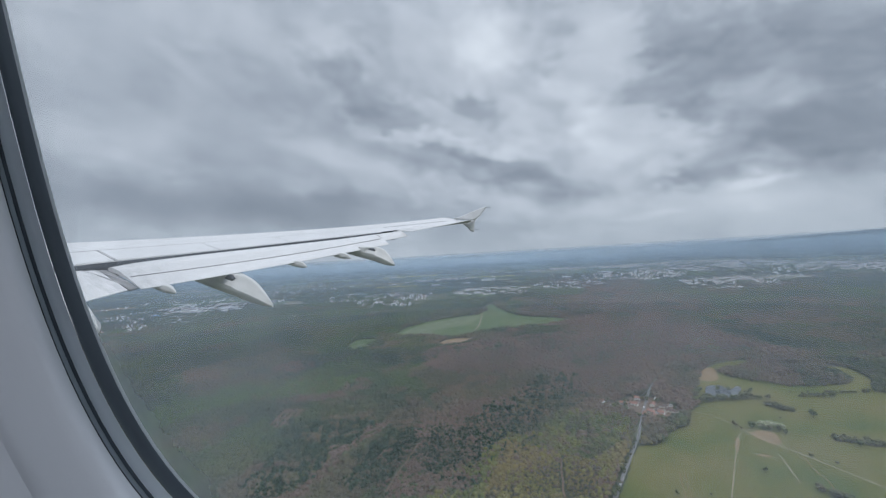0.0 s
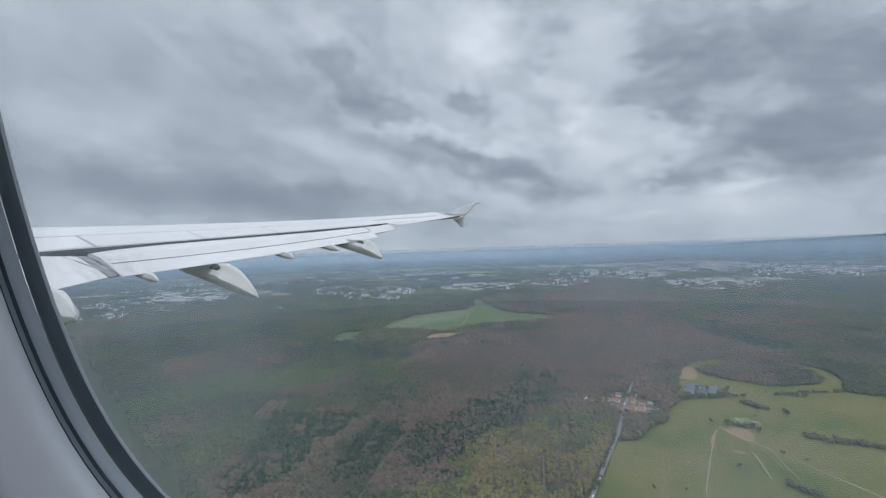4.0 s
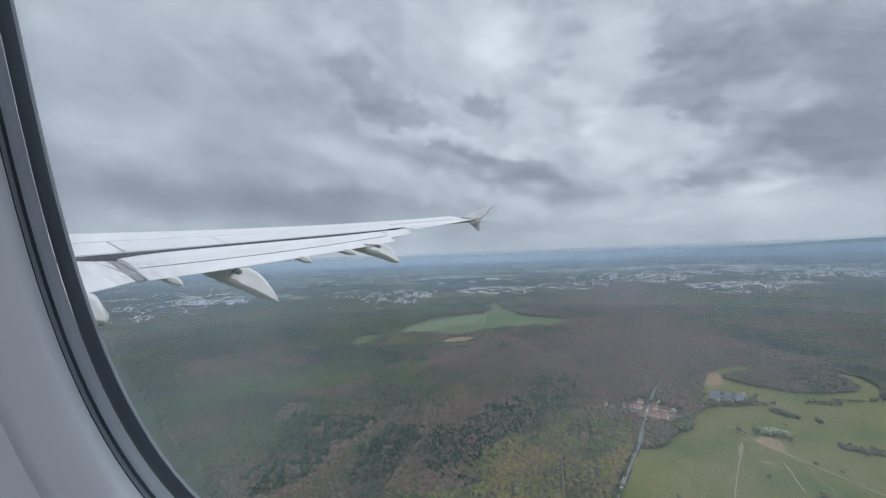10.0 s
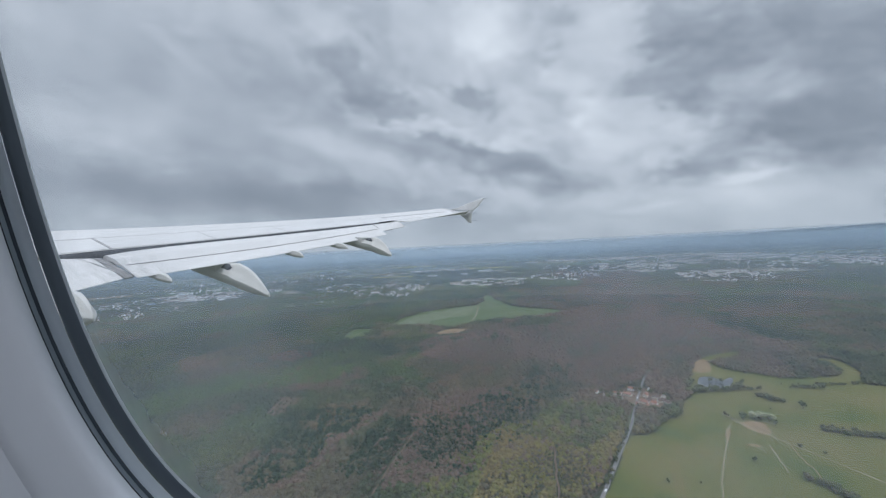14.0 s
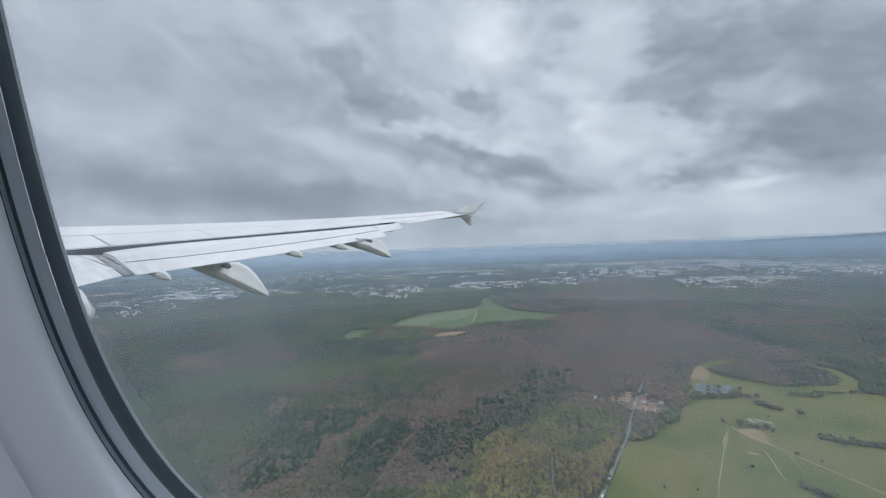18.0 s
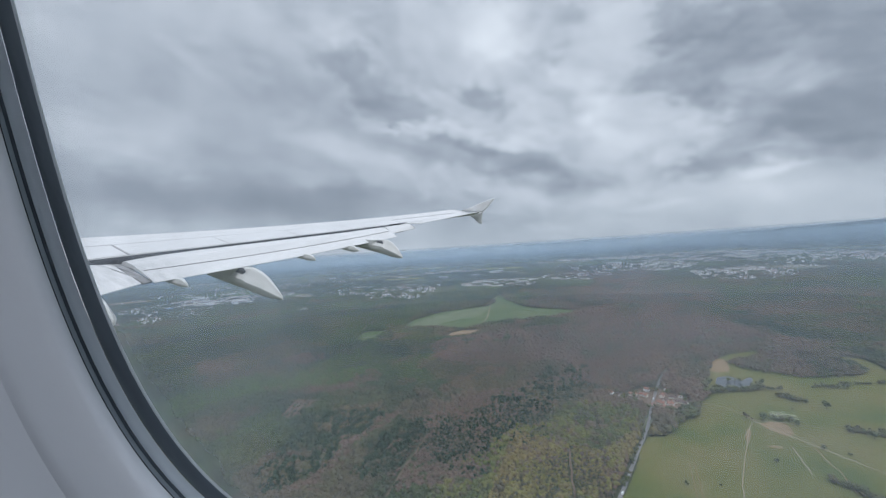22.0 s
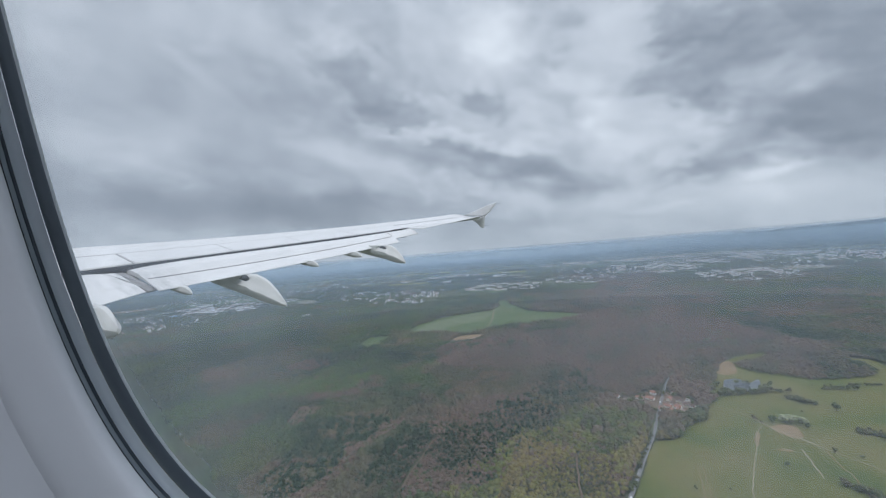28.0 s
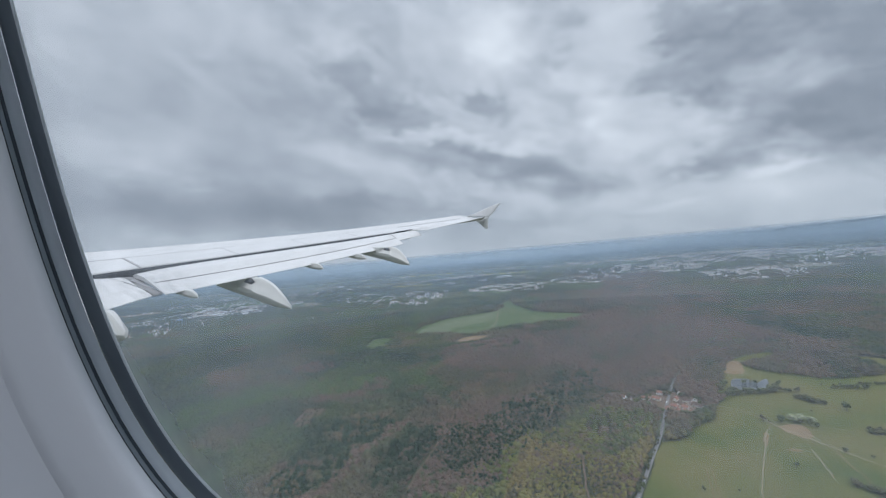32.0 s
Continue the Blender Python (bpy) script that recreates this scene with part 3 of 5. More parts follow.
skin_panel("spoiler_seam", KINK + 0.25, KINK + 0.275, on_skin(U_HINGE), on_skin(1.0), MAT_SEAL, 0.02, 0.009, 1, skew=0.17)
skin_panel("skin_seam", FLAP_END + 0.2, 15.1, on_skin(U_HINGE - 0.012), on_skin(U_HINGE + 0.02), MAT_SEAL, 0.02, 0.004, 10)


# the dark cove under the spoilers
bm = bmesh.new()
lps = []
for i in range(25):
    y = ROOT + (FLAP_END - ROOT) * i / 24
    g = GAP(y)
    lps.append([g + Vector((-0.02, 0, -0.010)), g + Vector((0.004, 0, -0.010)), g + Vector((0.10, 0, -0.11)), g + Vector((0.10, 0, -0.30)), g + Vector((-0.3, 0, -0.30))])
loft(bm, lps)
wp("flap_cove", bm, MAT_GAP, "dark slot between spoilers and flap")


def foil(a, m, b, fat):
    """A flap's section from its nose a over m to its tail b."""
    up = Vector((0, 0, 1))
    nose = a + Vector((-0.16, 0, -0.07))
    return [nose, a + Vector((-0.09, 0, -0.02)), a, a.lerp(m, 0.5) + up * 0.03, m, m.lerp(b, 0.5) + up * 0.006, b,
            b - up * 0.012, m.lerp(b, 0.5) - up * fat * 0.45, m - up * fat * 0.9, a.lerp(m, 0.4) - up * fat * 1.2, a - up * fat * 1.1 + Vector((-0.1, 0, 0))]


def flap(name, y0, y1, front, middle, tail, seg, label):
    bm = bmesh.new()
    loft(bm, [foil(front(y) - Vector((0, 0, 0.024 + 0.008 * max(0.0, y - 5.0) - 0.065 * max(0.0, min(1.0, (9.5 - y) / 3.5)) * min(1.0, 0.6 + max(0.0, y - 4.85) / 0.9))), middle(y), tail(y), 0.17 * min(1.0, 0.30 + max(0.0, y - y0) / 0.5)) for y in (y0 + (y1 - y0) * i / seg for i in range(seg + 1))])
    return wp(name, bm, MAT_WING, label, False)


FLAP_TIP = 10.85
flap("outboard_flap", KINK + 0.1, FLAP_TIP, FLAP_LE, TAB, TE, 20, "white outboard flap, partly lowered")
skin_panel("flap_seam", KINK + 0.15, FLAP_TIP - 0.05, lambda y: TAB(y) - Vector((0.018, 0, 0)), lambda y: TAB(y) + Vector((0.018, 0, 0)), MAT_SEAL, 0.02, 0.006, 16)


def flap_end_tail(y):
    return TE(y) + Vector((-0.20, 0, 0.12))


def flap_end_mid(y):
    return FLAP_LE(y).lerp(flap_end_tail(y), 0.6) + Vector((0, 0, 0.02))


flap("flap_end_piece", FLAP_TIP + 0.04, FLAP_END + 0.16, FLAP_LE, flap_end_mid, flap_end_tail, 5, "white outer end of the flap")


skin_panel("flap_end_slot", 11.30, 12.0, lambda y: GAP(y) + Vector((-0.03, 0, 0)), lambda y: GAP(y) + Vector((0.05, 0, -0.01)), MAT_GAP, 0.02, 0.014, 4, "dark slot at the outer end of the flap")


# inboard flap, with a straight rear edge
def in_le(y):
    return Vector((-8.72, y, EYE + 0.275 + 0.10 * (y - 4.6)))


def in_te(y):
    return Vector((-7.70, y, EYE - 0.165 + 0.19 * (y - 4.64)))


flap("inboard_flap", ROOT, KINK - 0.06, in_le, lambda y: in_le(y).lerp(in_te(y), 0.55) + Vector((0, 0, 0.03)), in_te, 8, "white inboard flap, partly lowered")
bm = bmesh.new()  # the end rib between the two flaps
lps = []
for y in (KINK - 0.04, KINK + 0.04, KINK + 0.11):
    a, b = in_le(y) + Vector((-0.05, 0, 0.06)), in_te(y) + Vector((0.02, 0, 0.0))
    m = a.lerp(b, 0.5) + Vector((0, 0, 0.02 if y == KINK + 0.04 else 0.005))
    lps.append([a, m, b, b - Vector((0, 0, 0.03)), m - Vector((0, 0, 0.10)), a - Vector((0, 0, 0.12))])
loft(bm, lps)
wp("flap_end_rib", bm, MAT_SEAL, "grey rib between the flaps")
for dy in (-0.28, -0.16):
    bm = bmesh.new()
    lps = []
    for i in range(7):
        u = i / 6
        c = in_le(KINK + dy + u * 0.25).lerp(in_te(KINK + dy + u * 0.25), u * 0.8) + Vector((0, 0, 0.03 * math.sin(math.pi * u) + 0.02))
        r = 0.009
        lps.append([c + Vector((0, r * math.cos(q), r * math.sin(q))) for q in (k * math.pi / 3 for k in range(6))])
    loft(bm, lps)
    wp("flap_track_rod", bm, MAT_METAL, "bare metal flap track")


# aileron and fixed rear edge beyond the flap
def ail_panel(name, y0, y1, cut, label):
    bm = bmesh.new()
    lps = []
    for i in range(5):
        y = y0 + (y1 - y0) * i / 4
        a, b = GAP(y) + Vector((0.006, 0, -0.004)), AIL(y) + Vector((-cut, 0, 0.0))
        if b.x < a.x + 0.05:
            b.x = a.x + 0.05
        lps.append([a, a.lerp(b, 0.5) + Vector((0, 0, 0.012)), b, b - Vector((0, 0, 0.012)), a.lerp(b, 0.5) - Vector((0, 0, 0.022)), a - Vector((0, 0, 0.04))])
    loft(bm, lps)
    return wp(name, bm, MAT_WING, label, False)


ail_panel("rear_edge_piece", FLAP_END + 0.14, 12.25, 0.0, "white fixed rear edge")
ail_panel("aileron", 12.28, 14.55, 0.0, "white aileron, neutral")
ail_panel("rear_edge_piece", 14.58, 15.0, 0.05, "white fixed rear edge")
ail_panel("rear_edge_piece", 15.03, 15.40, 0.09, "white fixed rear edge")
ail_panel("rear_edge_piece", 15.43, TIP, 0.13, "white fixed rear edge")


# wingtip fence: a swept blade up and another down
def blade(name, pts, mat, label):
    bm = bmesh.new()
    o = [Vector((x, 15.80 + lean, EYE + z)) for x, z, lean in pts]
    c = sum(o, Vector()) / len(o)
    mid = [p + Vector((0, 0.028, 0)) for p in (q.lerp(c, 0.18) for q in o)]
    mid2 = [p - Vector((0, 0.028, 0)) for p in (q.lerp(c, 0.18) for q in o)]
    loft(bm, [mid2, o, mid])
    return wp(name, bm, mat, label, False)


blade("wingtip_fence_upper", [(-5.0, 1.64, 0), (-4.62, 1.69, 0), (-4.34, 1.77, 0.01), (-4.05, 1.86, 0.03), (-3.62, 1.98, 0.05), (-3.38, 2.02, 0.06), (-3.48, 1.90, 0.04), (-3.72, 1.64, 0), (-3.93, 1.48, 0)], MAT_WING, "white upward blade of the wingtip fence")
blade("wingtip_fence_lower", [(-5.02, 1.58, 0), (-3.93, 1.48, 0), (-3.98, 1.25, -0.01), (-4.00, 1.0, -0.02), (-4.14, 1.02, -0.02), (-4.32, 1.24, -0.01), (-4.58, 1.46, 0)], MAT_UNDER, "pale grey downward blade of the wingtip fence")
for z, x in ((1.97, -3.40), (1.72, -3.72), (1.40, -3.92), (1.10, -3.96)):
    bm = bmesh.new()
    loft(bm, [[Vector((x + s, 15.82 + 0.007 * math.cos(q), EYE + z + 0.007 * math.sin(q) - 0.1 * s)) for q in (0, 2.1, 4.2)] for s in (-0.05, 0.2)])
    wp("static_wick", bm, MAT_GAP, "thin dark static discharger")
bm = bmesh.new()
loft(bm, [[Vector((-4.95 + s, 9.90 + 0.004 * math.cos(q), EYE - 0.05 + 0.004 * math.sin(q) - 0.35 * s)) for q in (0, 2.1, 4.2)] for s in (0.0, 0.2)])
wp("static_wick", bm, MAT_GAP, "thin dark static discharger")


# flap track fairings
def fairing(tip, nose, knee, wide, tall, name="flap_track_fairing", label="pale grey canoe-shaped flap track fairing", slant=1.0):
    """A canoe with a flat top that bends down at the knee, slanted flanks and a narrow keel."""
    a, h, b = Vector(nose), Vector(knee), Vector(tip)
    bm = bmesh.new()
    lps = []
    n = 29
    for i in range(n):
        u = i / (n - 1)
        c = a.lerp(h, u / 0.5) if u < 0.5 else h.lerp(b, (u - 0.5) / 0.5)
        if u > 0.5:
            c.z += tall * 0.24 * math.sin(math.pi * (u - 0.5) / 0.5)
        d = tall * (0.15 + 0.85 * (u / 0.52) ** 0.9 if u < 0.52 else 1.0 - 0.84 * (u - 0.52) / 0.48 + 0.27 * math.sin(math.pi * (u - 0.52) / 0.48))
        w = wide * max(0.10, (math.sin(math.pi * min(1.0, 0.03 + 0.97 * u)) ** 0.6) * (1 - 0.25 * max(0, u - 0.5)))
        s = slant * max(0.0, min(1.0, (u - 0.40) / 0.16))
        if s:
            ring_yz = [(-0.5 + 0.34 * s, 0.02), (-0.44 + 0.32 * s, -0.03), (0.44 - 0.32 * s, -0.03), (0.5 - 0.34 * s, 0.02), (0.40 - 0.10 * s, 0.16 + 0.10 * s), (0.50, 0.40 + 0.14 * s), (0.46, 0.66), (0.30, 0.90), (0.10, 1.0), (-0.10, 1.0), (-0.30, 0.90), (-0.46, 0.66), (-0.50, 0.40 + 0.14 * s), (-0.40 + 0.10 * s, 0.16 + 0.10 * s)]
            lps.append([c + Vector((0, y * w, -z * d)) for y, z in ring_yz])
            continue
        lps.append([c + Vector((0, y * w, -z * d)) for y, z in ((-0.5, 0.02), (-0.44, -0.03), (0.44, -0.03), (0.5, 0.02), (0.50, 0.20), (0.49, 0.45), (0.44, 0.66), (0.30, 0.88), (0.10, 1.0), (-0.10, 1.0), (-0.30, 0.88), (-0.44, 0.66), (-0.49, 0.45), (-0.50, 0.20))])
    loft(bm, lps)
    return wp(name, bm, MAT_FAIR, label, slant < 0.5)


def at(x, y, z):
    return (x, y, EYE + z)


fairing(at(-6.12, 6.44, -0.70), at(-8.75, 6.48, 0.12), at(-7.0, 6.46, -0.04), 0.44, 0.52)
fairing(at(-4.93, 9.90, -0.06), at(-7.1, 9.95, 0.62), at(-5.46, 9.92, 0.44), 0.38, 0.44)
fairing(at(-6.45, 3.50, -0.62), at(-9.2, 3.50, 0.06), at(-6.98, 3.50, -0.30), 0.44, 0.50)
for x, y, z, dz in ((-7.17, 5.16, -0.22, 0.12), (-6.27, 7.80, 0.09, 0.12), (-5.83, 9.08, 0.25, 0.11)):
    fairing(at(x, y, z - 0.06), at(x - 0.95, y + 0.02, z + dz + 0.05), at(x - 0.28, y + 0.01, z + dz - 0.03), 0.14, 0.155, "small_hinge_fairing", "small pointed pale hinge fairing", 0.3)
for x, y, z, s0 in ((-7.10, 6.46, -0.02, 1.0), (-5.56, 9.92, 0.44, 0.85), (-7.02, 3.50, -0.34, 0.75)):
    bm = bmesh.new()
    loft(bm, [[Vector(at(x + dx * s0, y + s * h, z + dz * s0)) for dx, s, dz in ((-0.44, -1, -0.12), (0.04, -1, -0.16), (0.13, -1, -0.10), (0.06, -1, -0.01), (-0.38, -1, 0.02))] for h in (0.165 * s0, -0.165 * s0)])
    wp("flap_hinge_box", bm, MAT_HINGE, "dark flap hinge above the fairing")


# ---- the aircraft: cabin wall and window ----
W_OUT, W_TILT, W_CX, W_CZ, W_A, W_B, W_N = 0.083, 0.142, -0.039, 0.097, 0.129, 0.189, 3.14
KT = math.sqrt(1 + W_TILT ** 2)


def win_loop(scale, dy, n=96, grow=0.0):
    """A loop round the window, scale times the outline, dy metres out (+) or in (-)."""
    lp = []
    for i in range(n):
        g = 2 * math.pi * i / n
        cx, sz = math.cos(g), math.sin(g)
        u = (W_A * scale + grow) * math.copysign(abs(cx) ** (2 / W_N), cx) + W_CX
        v = (W_B + 0.60 * W_A * (scale - 1) + grow) * math.copysign(abs(sz) ** (2 / W_N), sz) + W_CZ
        z = v / KT
        lp.append(Vector((u, W_OUT - W_TILT * z + dy, EYE + z)))
    return lp


window = thing("window_1", BANK @ Matrix.Translation((W_CX, W_OUT, EYE + W_CZ - W_B)), "rounded airliner cabin window with a grey frame and dusty pane", "window", kind="structure")
WIN_INV = (BANK @ Matrix.Translation((W_CX, W_OUT, EYE + W_CZ - W_B))).inverted()


def ring(name, steps, mat, label=""):
    bm = bmesh.new()
    loft(bm, [win_loop(s, d) for s, d in steps], True, False)
    bm.transform(BANK)
    ob = part(name, bm, mat, window, label, True)
    ob.matrix_parent_inverse = WIN_INV
    return ob


ring("outer_gasket", [(1.20, 0.012), (1.02, 0.0014), (1.0035, 0.0003), (1.0035, -0.0001), (1.006, -0.0003), (1.040, -0.0005), (1.066, -0.0006), (1.071, -0.0004), (1.080, 0.0)], MAT_DARKRING, "dark rubber gasket round the outer pane")
ring("edge_lip", [(1.010, 0.0012), (1.0012, 0.0003), (1.0012, 0.0), (1.0045, -0.0002)], MAT_LIP, "thin bright lip of the outer pane")
ring("reveal", [(1.079, -0.0002), (1.081, -0.0020), (1.082, -0.0039), (1.079, -0.0042)], MAT_REVEAL, "pale grey moulded window reveal")
ring("reveal_groove", [(1.080, -0.0041), (1.082, -0.0047), (1.079, -0.0053)], MAT_DARKRING, "dark groove of the reveal")
ring("reveal_step", [(1.080, -0.0052), (1.079, -0.0066), (1.070, -0.0074)], MAT_RING, "grey inner step of the reveal")
ring("inner_seal", [(1.068, -0.0072), (1.067, -0.0088), (1.066, -0.0098), (1.062, -0.0100), (1.060, -0.0092)], MAT_RUBBER, "black rubber seal")
bm = bmesh.new()
bm.faces.new([bm.verts.new(p) for p in win_loop(1.17, 0.010)])
bm.transform(BANK)
pane = part("pane", bm, MAT_PANE, window, "dusty clear window pane")
pane.matrix_parent_inverse = WIN_INV
pane.visible_shadow = False


def panel_loop(half_x, half_z, dy, n=96):
    lp = []
    for i in range(n):
        g = 2 * math.pi * i / n
        cx, sz = math.cos(g), math.sin(g)
        k = 1 / max(abs(cx), abs(sz))
        z = W_CZ + half_z * sz * k
        lp.append(Vector((W_CX + half_x * cx * k, W_OUT - W_TILT * z + dy, EYE + z)))
    return lp


bm = bmesh.new()
loft(bm, [win_loop(1.060, -0.0080), win_loop(1.057, -0.0096), win_loop(1.058, -0.0112), win_loop(1.066, -0.0125), win_loop(1.09, -0.0140), win_loop(1.20, -0.0165, grow=0.004), win_loop(1.268, -0.0153, grow=0.009), win_loop(1.272, -0.0140, grow=0.0095), win_loop(1.32, -0.0122, grow=0.012), win_loop(1.36, -0.0150, grow=0.014), panel_loop(0.55, 0.72, -0.018), panel_loop(0.55, 0.72, 0.06)], True, False)
bm.transform(BANK)
me = bpy.data.meshes.new("cabin_wall_starboard")
bmesh.ops.recalc_face_normals(bm, faces=bm.faces)
bm.to_mesh(me)
bm.free()
me.materials.append(MAT_CABIN)
me.polygons.foreach_set("use_smooth", [True] * len(me.polygons))
tagged(new("cabin_wall_starboard", me), "pale grey moulded cabin side panel around the window", "wall", kind="structure")

# the rest of the cabin, out of view: floor, ceiling, far side open for daylight
def slab(name, lo, hi, mat, label, category):
    bm = bmesh.new()
    box(bm, lo, hi)
    bm.transform(BANK)
    me = bpy.data.meshes.new(name)
    bm.to_mesh(me)
    bm.free()
    me.materials.append(mat)
    return tagged(new(name, me), label, category, kind="structure")


slab("cabin_floor", (-0.60, -3.3, EYE - 1.15), (0.52, -0.05, EYE - 1.05), MAT_SEAL, "dark grey cabin floor", "floor")
slab("cabin_ceiling", (-0.60, -3.3, EYE + 1.05), (0.52, -0.02, EYE + 1.15), MAT_CABIN, "pale cabin ceiling", "ceiling")
slab("cabin_wall_front", (-0.70, -3.3, EYE - 1.15), (-0.60, 0.02, EYE + 1.15), MAT_CABIN, "pale cabin partition", "wall")
slab("cabin_wall_rear", (0.52, -3.3, EYE - 1.15), (0.62, 0.02, EYE + 1.15), MAT_CABIN, "pale cabin partition", "wall")
slab("cabin_wall_low", (-0.60, -0.05, EYE - 1.15), (0.52, 0.13, EYE - 0.60), MAT_CABIN, "pale lower cabin wall", "wall")
slab("cabin_wall_port_low", (-0.60, -3.4, EYE - 1.15), (0.52, -3.3, EYE - 0.30), MAT_CABIN, "pale lower cabin wall", "wall")
slab("cabin_wall_port_high", (-0.60, -3.4, EYE + 0.45), (0.52, -3.3, EYE + 1.15), MAT_CABIN, "pale upper cabin wall", "wall")
# Added lamp and housing, never in view: they brighten the panel round the window.
fill_fixture = thing("ceiling_light", BANK @ Matrix.Translation((-0.04, -1.3, EYE + 1.02)), "unseen white strip light added under the ceiling to brighten the window panel", "lamp")
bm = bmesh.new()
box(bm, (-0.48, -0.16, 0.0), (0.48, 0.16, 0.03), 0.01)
part("housing", bm, MAT_CABIN, fill_fixture)
fill_light = bpy.data.lights.new("added_fill", "AREA")
fill_light.shape, fill_light.size, fill_light.size_y, fill_light.energy, fill_light.color = "RECTANGLE", 0.9, 0.28, 10.4, (0.86, 0.92, 1.0)
fill_ob = new("added_fill", fill_light)
fill_ob.matrix_world = BANK @ Matrix.Translation((-0.04, -1.3, EYE + 1.015))


# the fuselage skin outside: a plain white tube, open beside the window
def hull(x0, x1, spans, label):
    me_v, me_f = [], []
    yc, zc, r = -1.87, EYE - 0.15, 2.05
    for g0, g1 in spans:
        n = 40
        o = len(me_v)
        for i in range(n + 1):
            g = radians(g0 + (g1 - g0) * i / n)
            for x in (x0, x1):
                for q in (r, r - 0.03):
                    me_v.append(BANK @ Vector((x, yc + q * math.cos(g), zc + q * math.sin(g))))
            if i:
                a = o + (i - 1) * 4
                me_f += [(a, a + 4, a + 6, a + 2), (a + 1, a + 3, a + 7, a + 5), (a, a + 1, a + 5, a + 4), (a + 2, a + 6, a + 7, a + 3)]
    return tagged(link_mesh("fuselage_skin", me_v, me_f, MAT_WING, None, True), label, "fuselage", kind="structure")


hull(-15.0, -0.64, [(0, 360)], "white painted fuselage skin ahead of the window")
hull(0.56, 9.0, [(0, 360)], "white painted fuselage skin behind the window")
hull(-0.64, 0.56, [(30, 150), (196, 344)], "white painted fuselage skin above and below the window")


# ---- the landscape ----
RNG = np.random.RandomState(7)


def smooth_ring(ctrl, per=6, rough=0.0, seed=1):
    """A closed outline through a few corners, rounded and a little uneven."""
    r = np.random.RandomState(seed)
    c = np.array(ctrl, float)
    n = len(c)
    pts = []
    for i in range(n):
        p0, p1, p2, p3 = c[i - 1], c[i], c[(i + 1) % n], c[(i + 2) % n]
        for j in range(per):
            t = j / per
            q = 0.5 * (2 * p1 + (p2 - p0) * t + (2 * p0 - 5 * p1 + 4 * p2 - p3) * t * t + (3 * p1 - p0 - 3 * p2 + p3) * t ** 3)
            pts.append(q + r.uniform(-rough, rough, 2))
    return np.array(pts)


def smooth_line(ctrl, per=8, rough=0.0, seed=2):
    r = np.random.RandomState(seed)
    c = np.array(ctrl, float)
    c = np.vstack([2 * c[0] - c[1], c, 2 * c[-1] - c[-2]])
    pts = []
    for i in range(1, len(c) - 2):
        p0, p1, p2, p3 = c[i - 1], c[i], c[i + 1], c[i + 2]
        for j in range(per):
            t = j / per
            pts.append(0.5 * (2 * p1 + (p2 - p0) * t + (2 * p0 - 5 * p1 + 4 * p2 - p3) * t * t + (3 * p1 - p0 - 3 * p2 + p3) * t ** 3) + r.uniform(-rough, rough, 2))
    pts.append(c[-2])
    return np.array(pts)


def inside(pts, poly):
    x, y = pts[:, 0], pts[:, 1]
    hit = np.zeros(len(pts), bool)
    px, py = poly[:, 0], poly[:, 1]
    for i in range(len(poly)):
        x0, y0, x1, y1 = px[i - 1], py[i - 1], px[i], py[i]
        if y0 != y1:
            hit ^= ((y0 > y) != (y1 > y)) & (x < (x1 - x0) * (y - y0) / (y1 - y0) + x0)
    return hit


def near_line(pts, ln, d):
    hit = np.zeros(len(pts), bool)
    for a, b in zip(ln, ln[1:]):
        ab = b - a
        t = np.clip(((pts - a) @ ab) / max(1e-9, ab @ ab), 0, 1)
        hit |= np.hypot(*(pts - a - t[:, None] * ab).T) < d
    return hit


def sheet(name, outline, z, mat, label, category):
    bm = bmesh.new()
    f = bm.faces.new([bm.verts.new((x, y, z)) for x, y in outline])
    bmesh.ops.triangulate(bm, faces=[f])
    me = bpy.data.meshes.new(name)
    bmesh.ops.recalc_face_normals(bm, faces=bm.faces)
    if bm.faces[:][0].normal.z < 0:
        bmesh.ops.reverse_faces(bm, faces=bm.faces)
    bm.to_mesh(me)
    bm.free()
    me.materials.append(mat)
    return tagged(new(name, me), label, category, kind="structure")


def strip(name, ln, width, z, mat, label, category):
    vs, fs = [], []
    for i, p in enumerate(ln):
        d = ln[min(i + 1, len(ln) - 1)] - ln[max(i - 1, 0)]
        nrm = np.array([-d[1], d[0]]) / np.hypot(*d) * width / 2
        vs += [(*(p - nrm), z), (*(p + nrm), z)]
        if i:
            fs.append((2 * i - 2, 2 * i - 1, 2 * i + 1, 2 * i))
    return tagged(link_mesh(name, vs, fs, mat), label, category, kind="structure")


# ground: one sheet to the horizon, with low swells
xs = np.concatenate([-np.geomspace(4980, 200, 24), np.linspace(-180, 180, 13), np.geomspace(200, 4980, 24)])
gv = [(x, y, 0.0) for y in xs for x in xs]
gw = len(xs)
gf = [(j * gw + i, j * gw + i + 1, (j + 1) * gw + i + 1, (j + 1) * gw + i) for j in range(gw - 1) for i in range(gw - 1)]
tagged(link_mesh("ground", gv, gf, MAT_GROUND), "dark wooded plain with fields reaching the horizon", "ground", kind="structure")

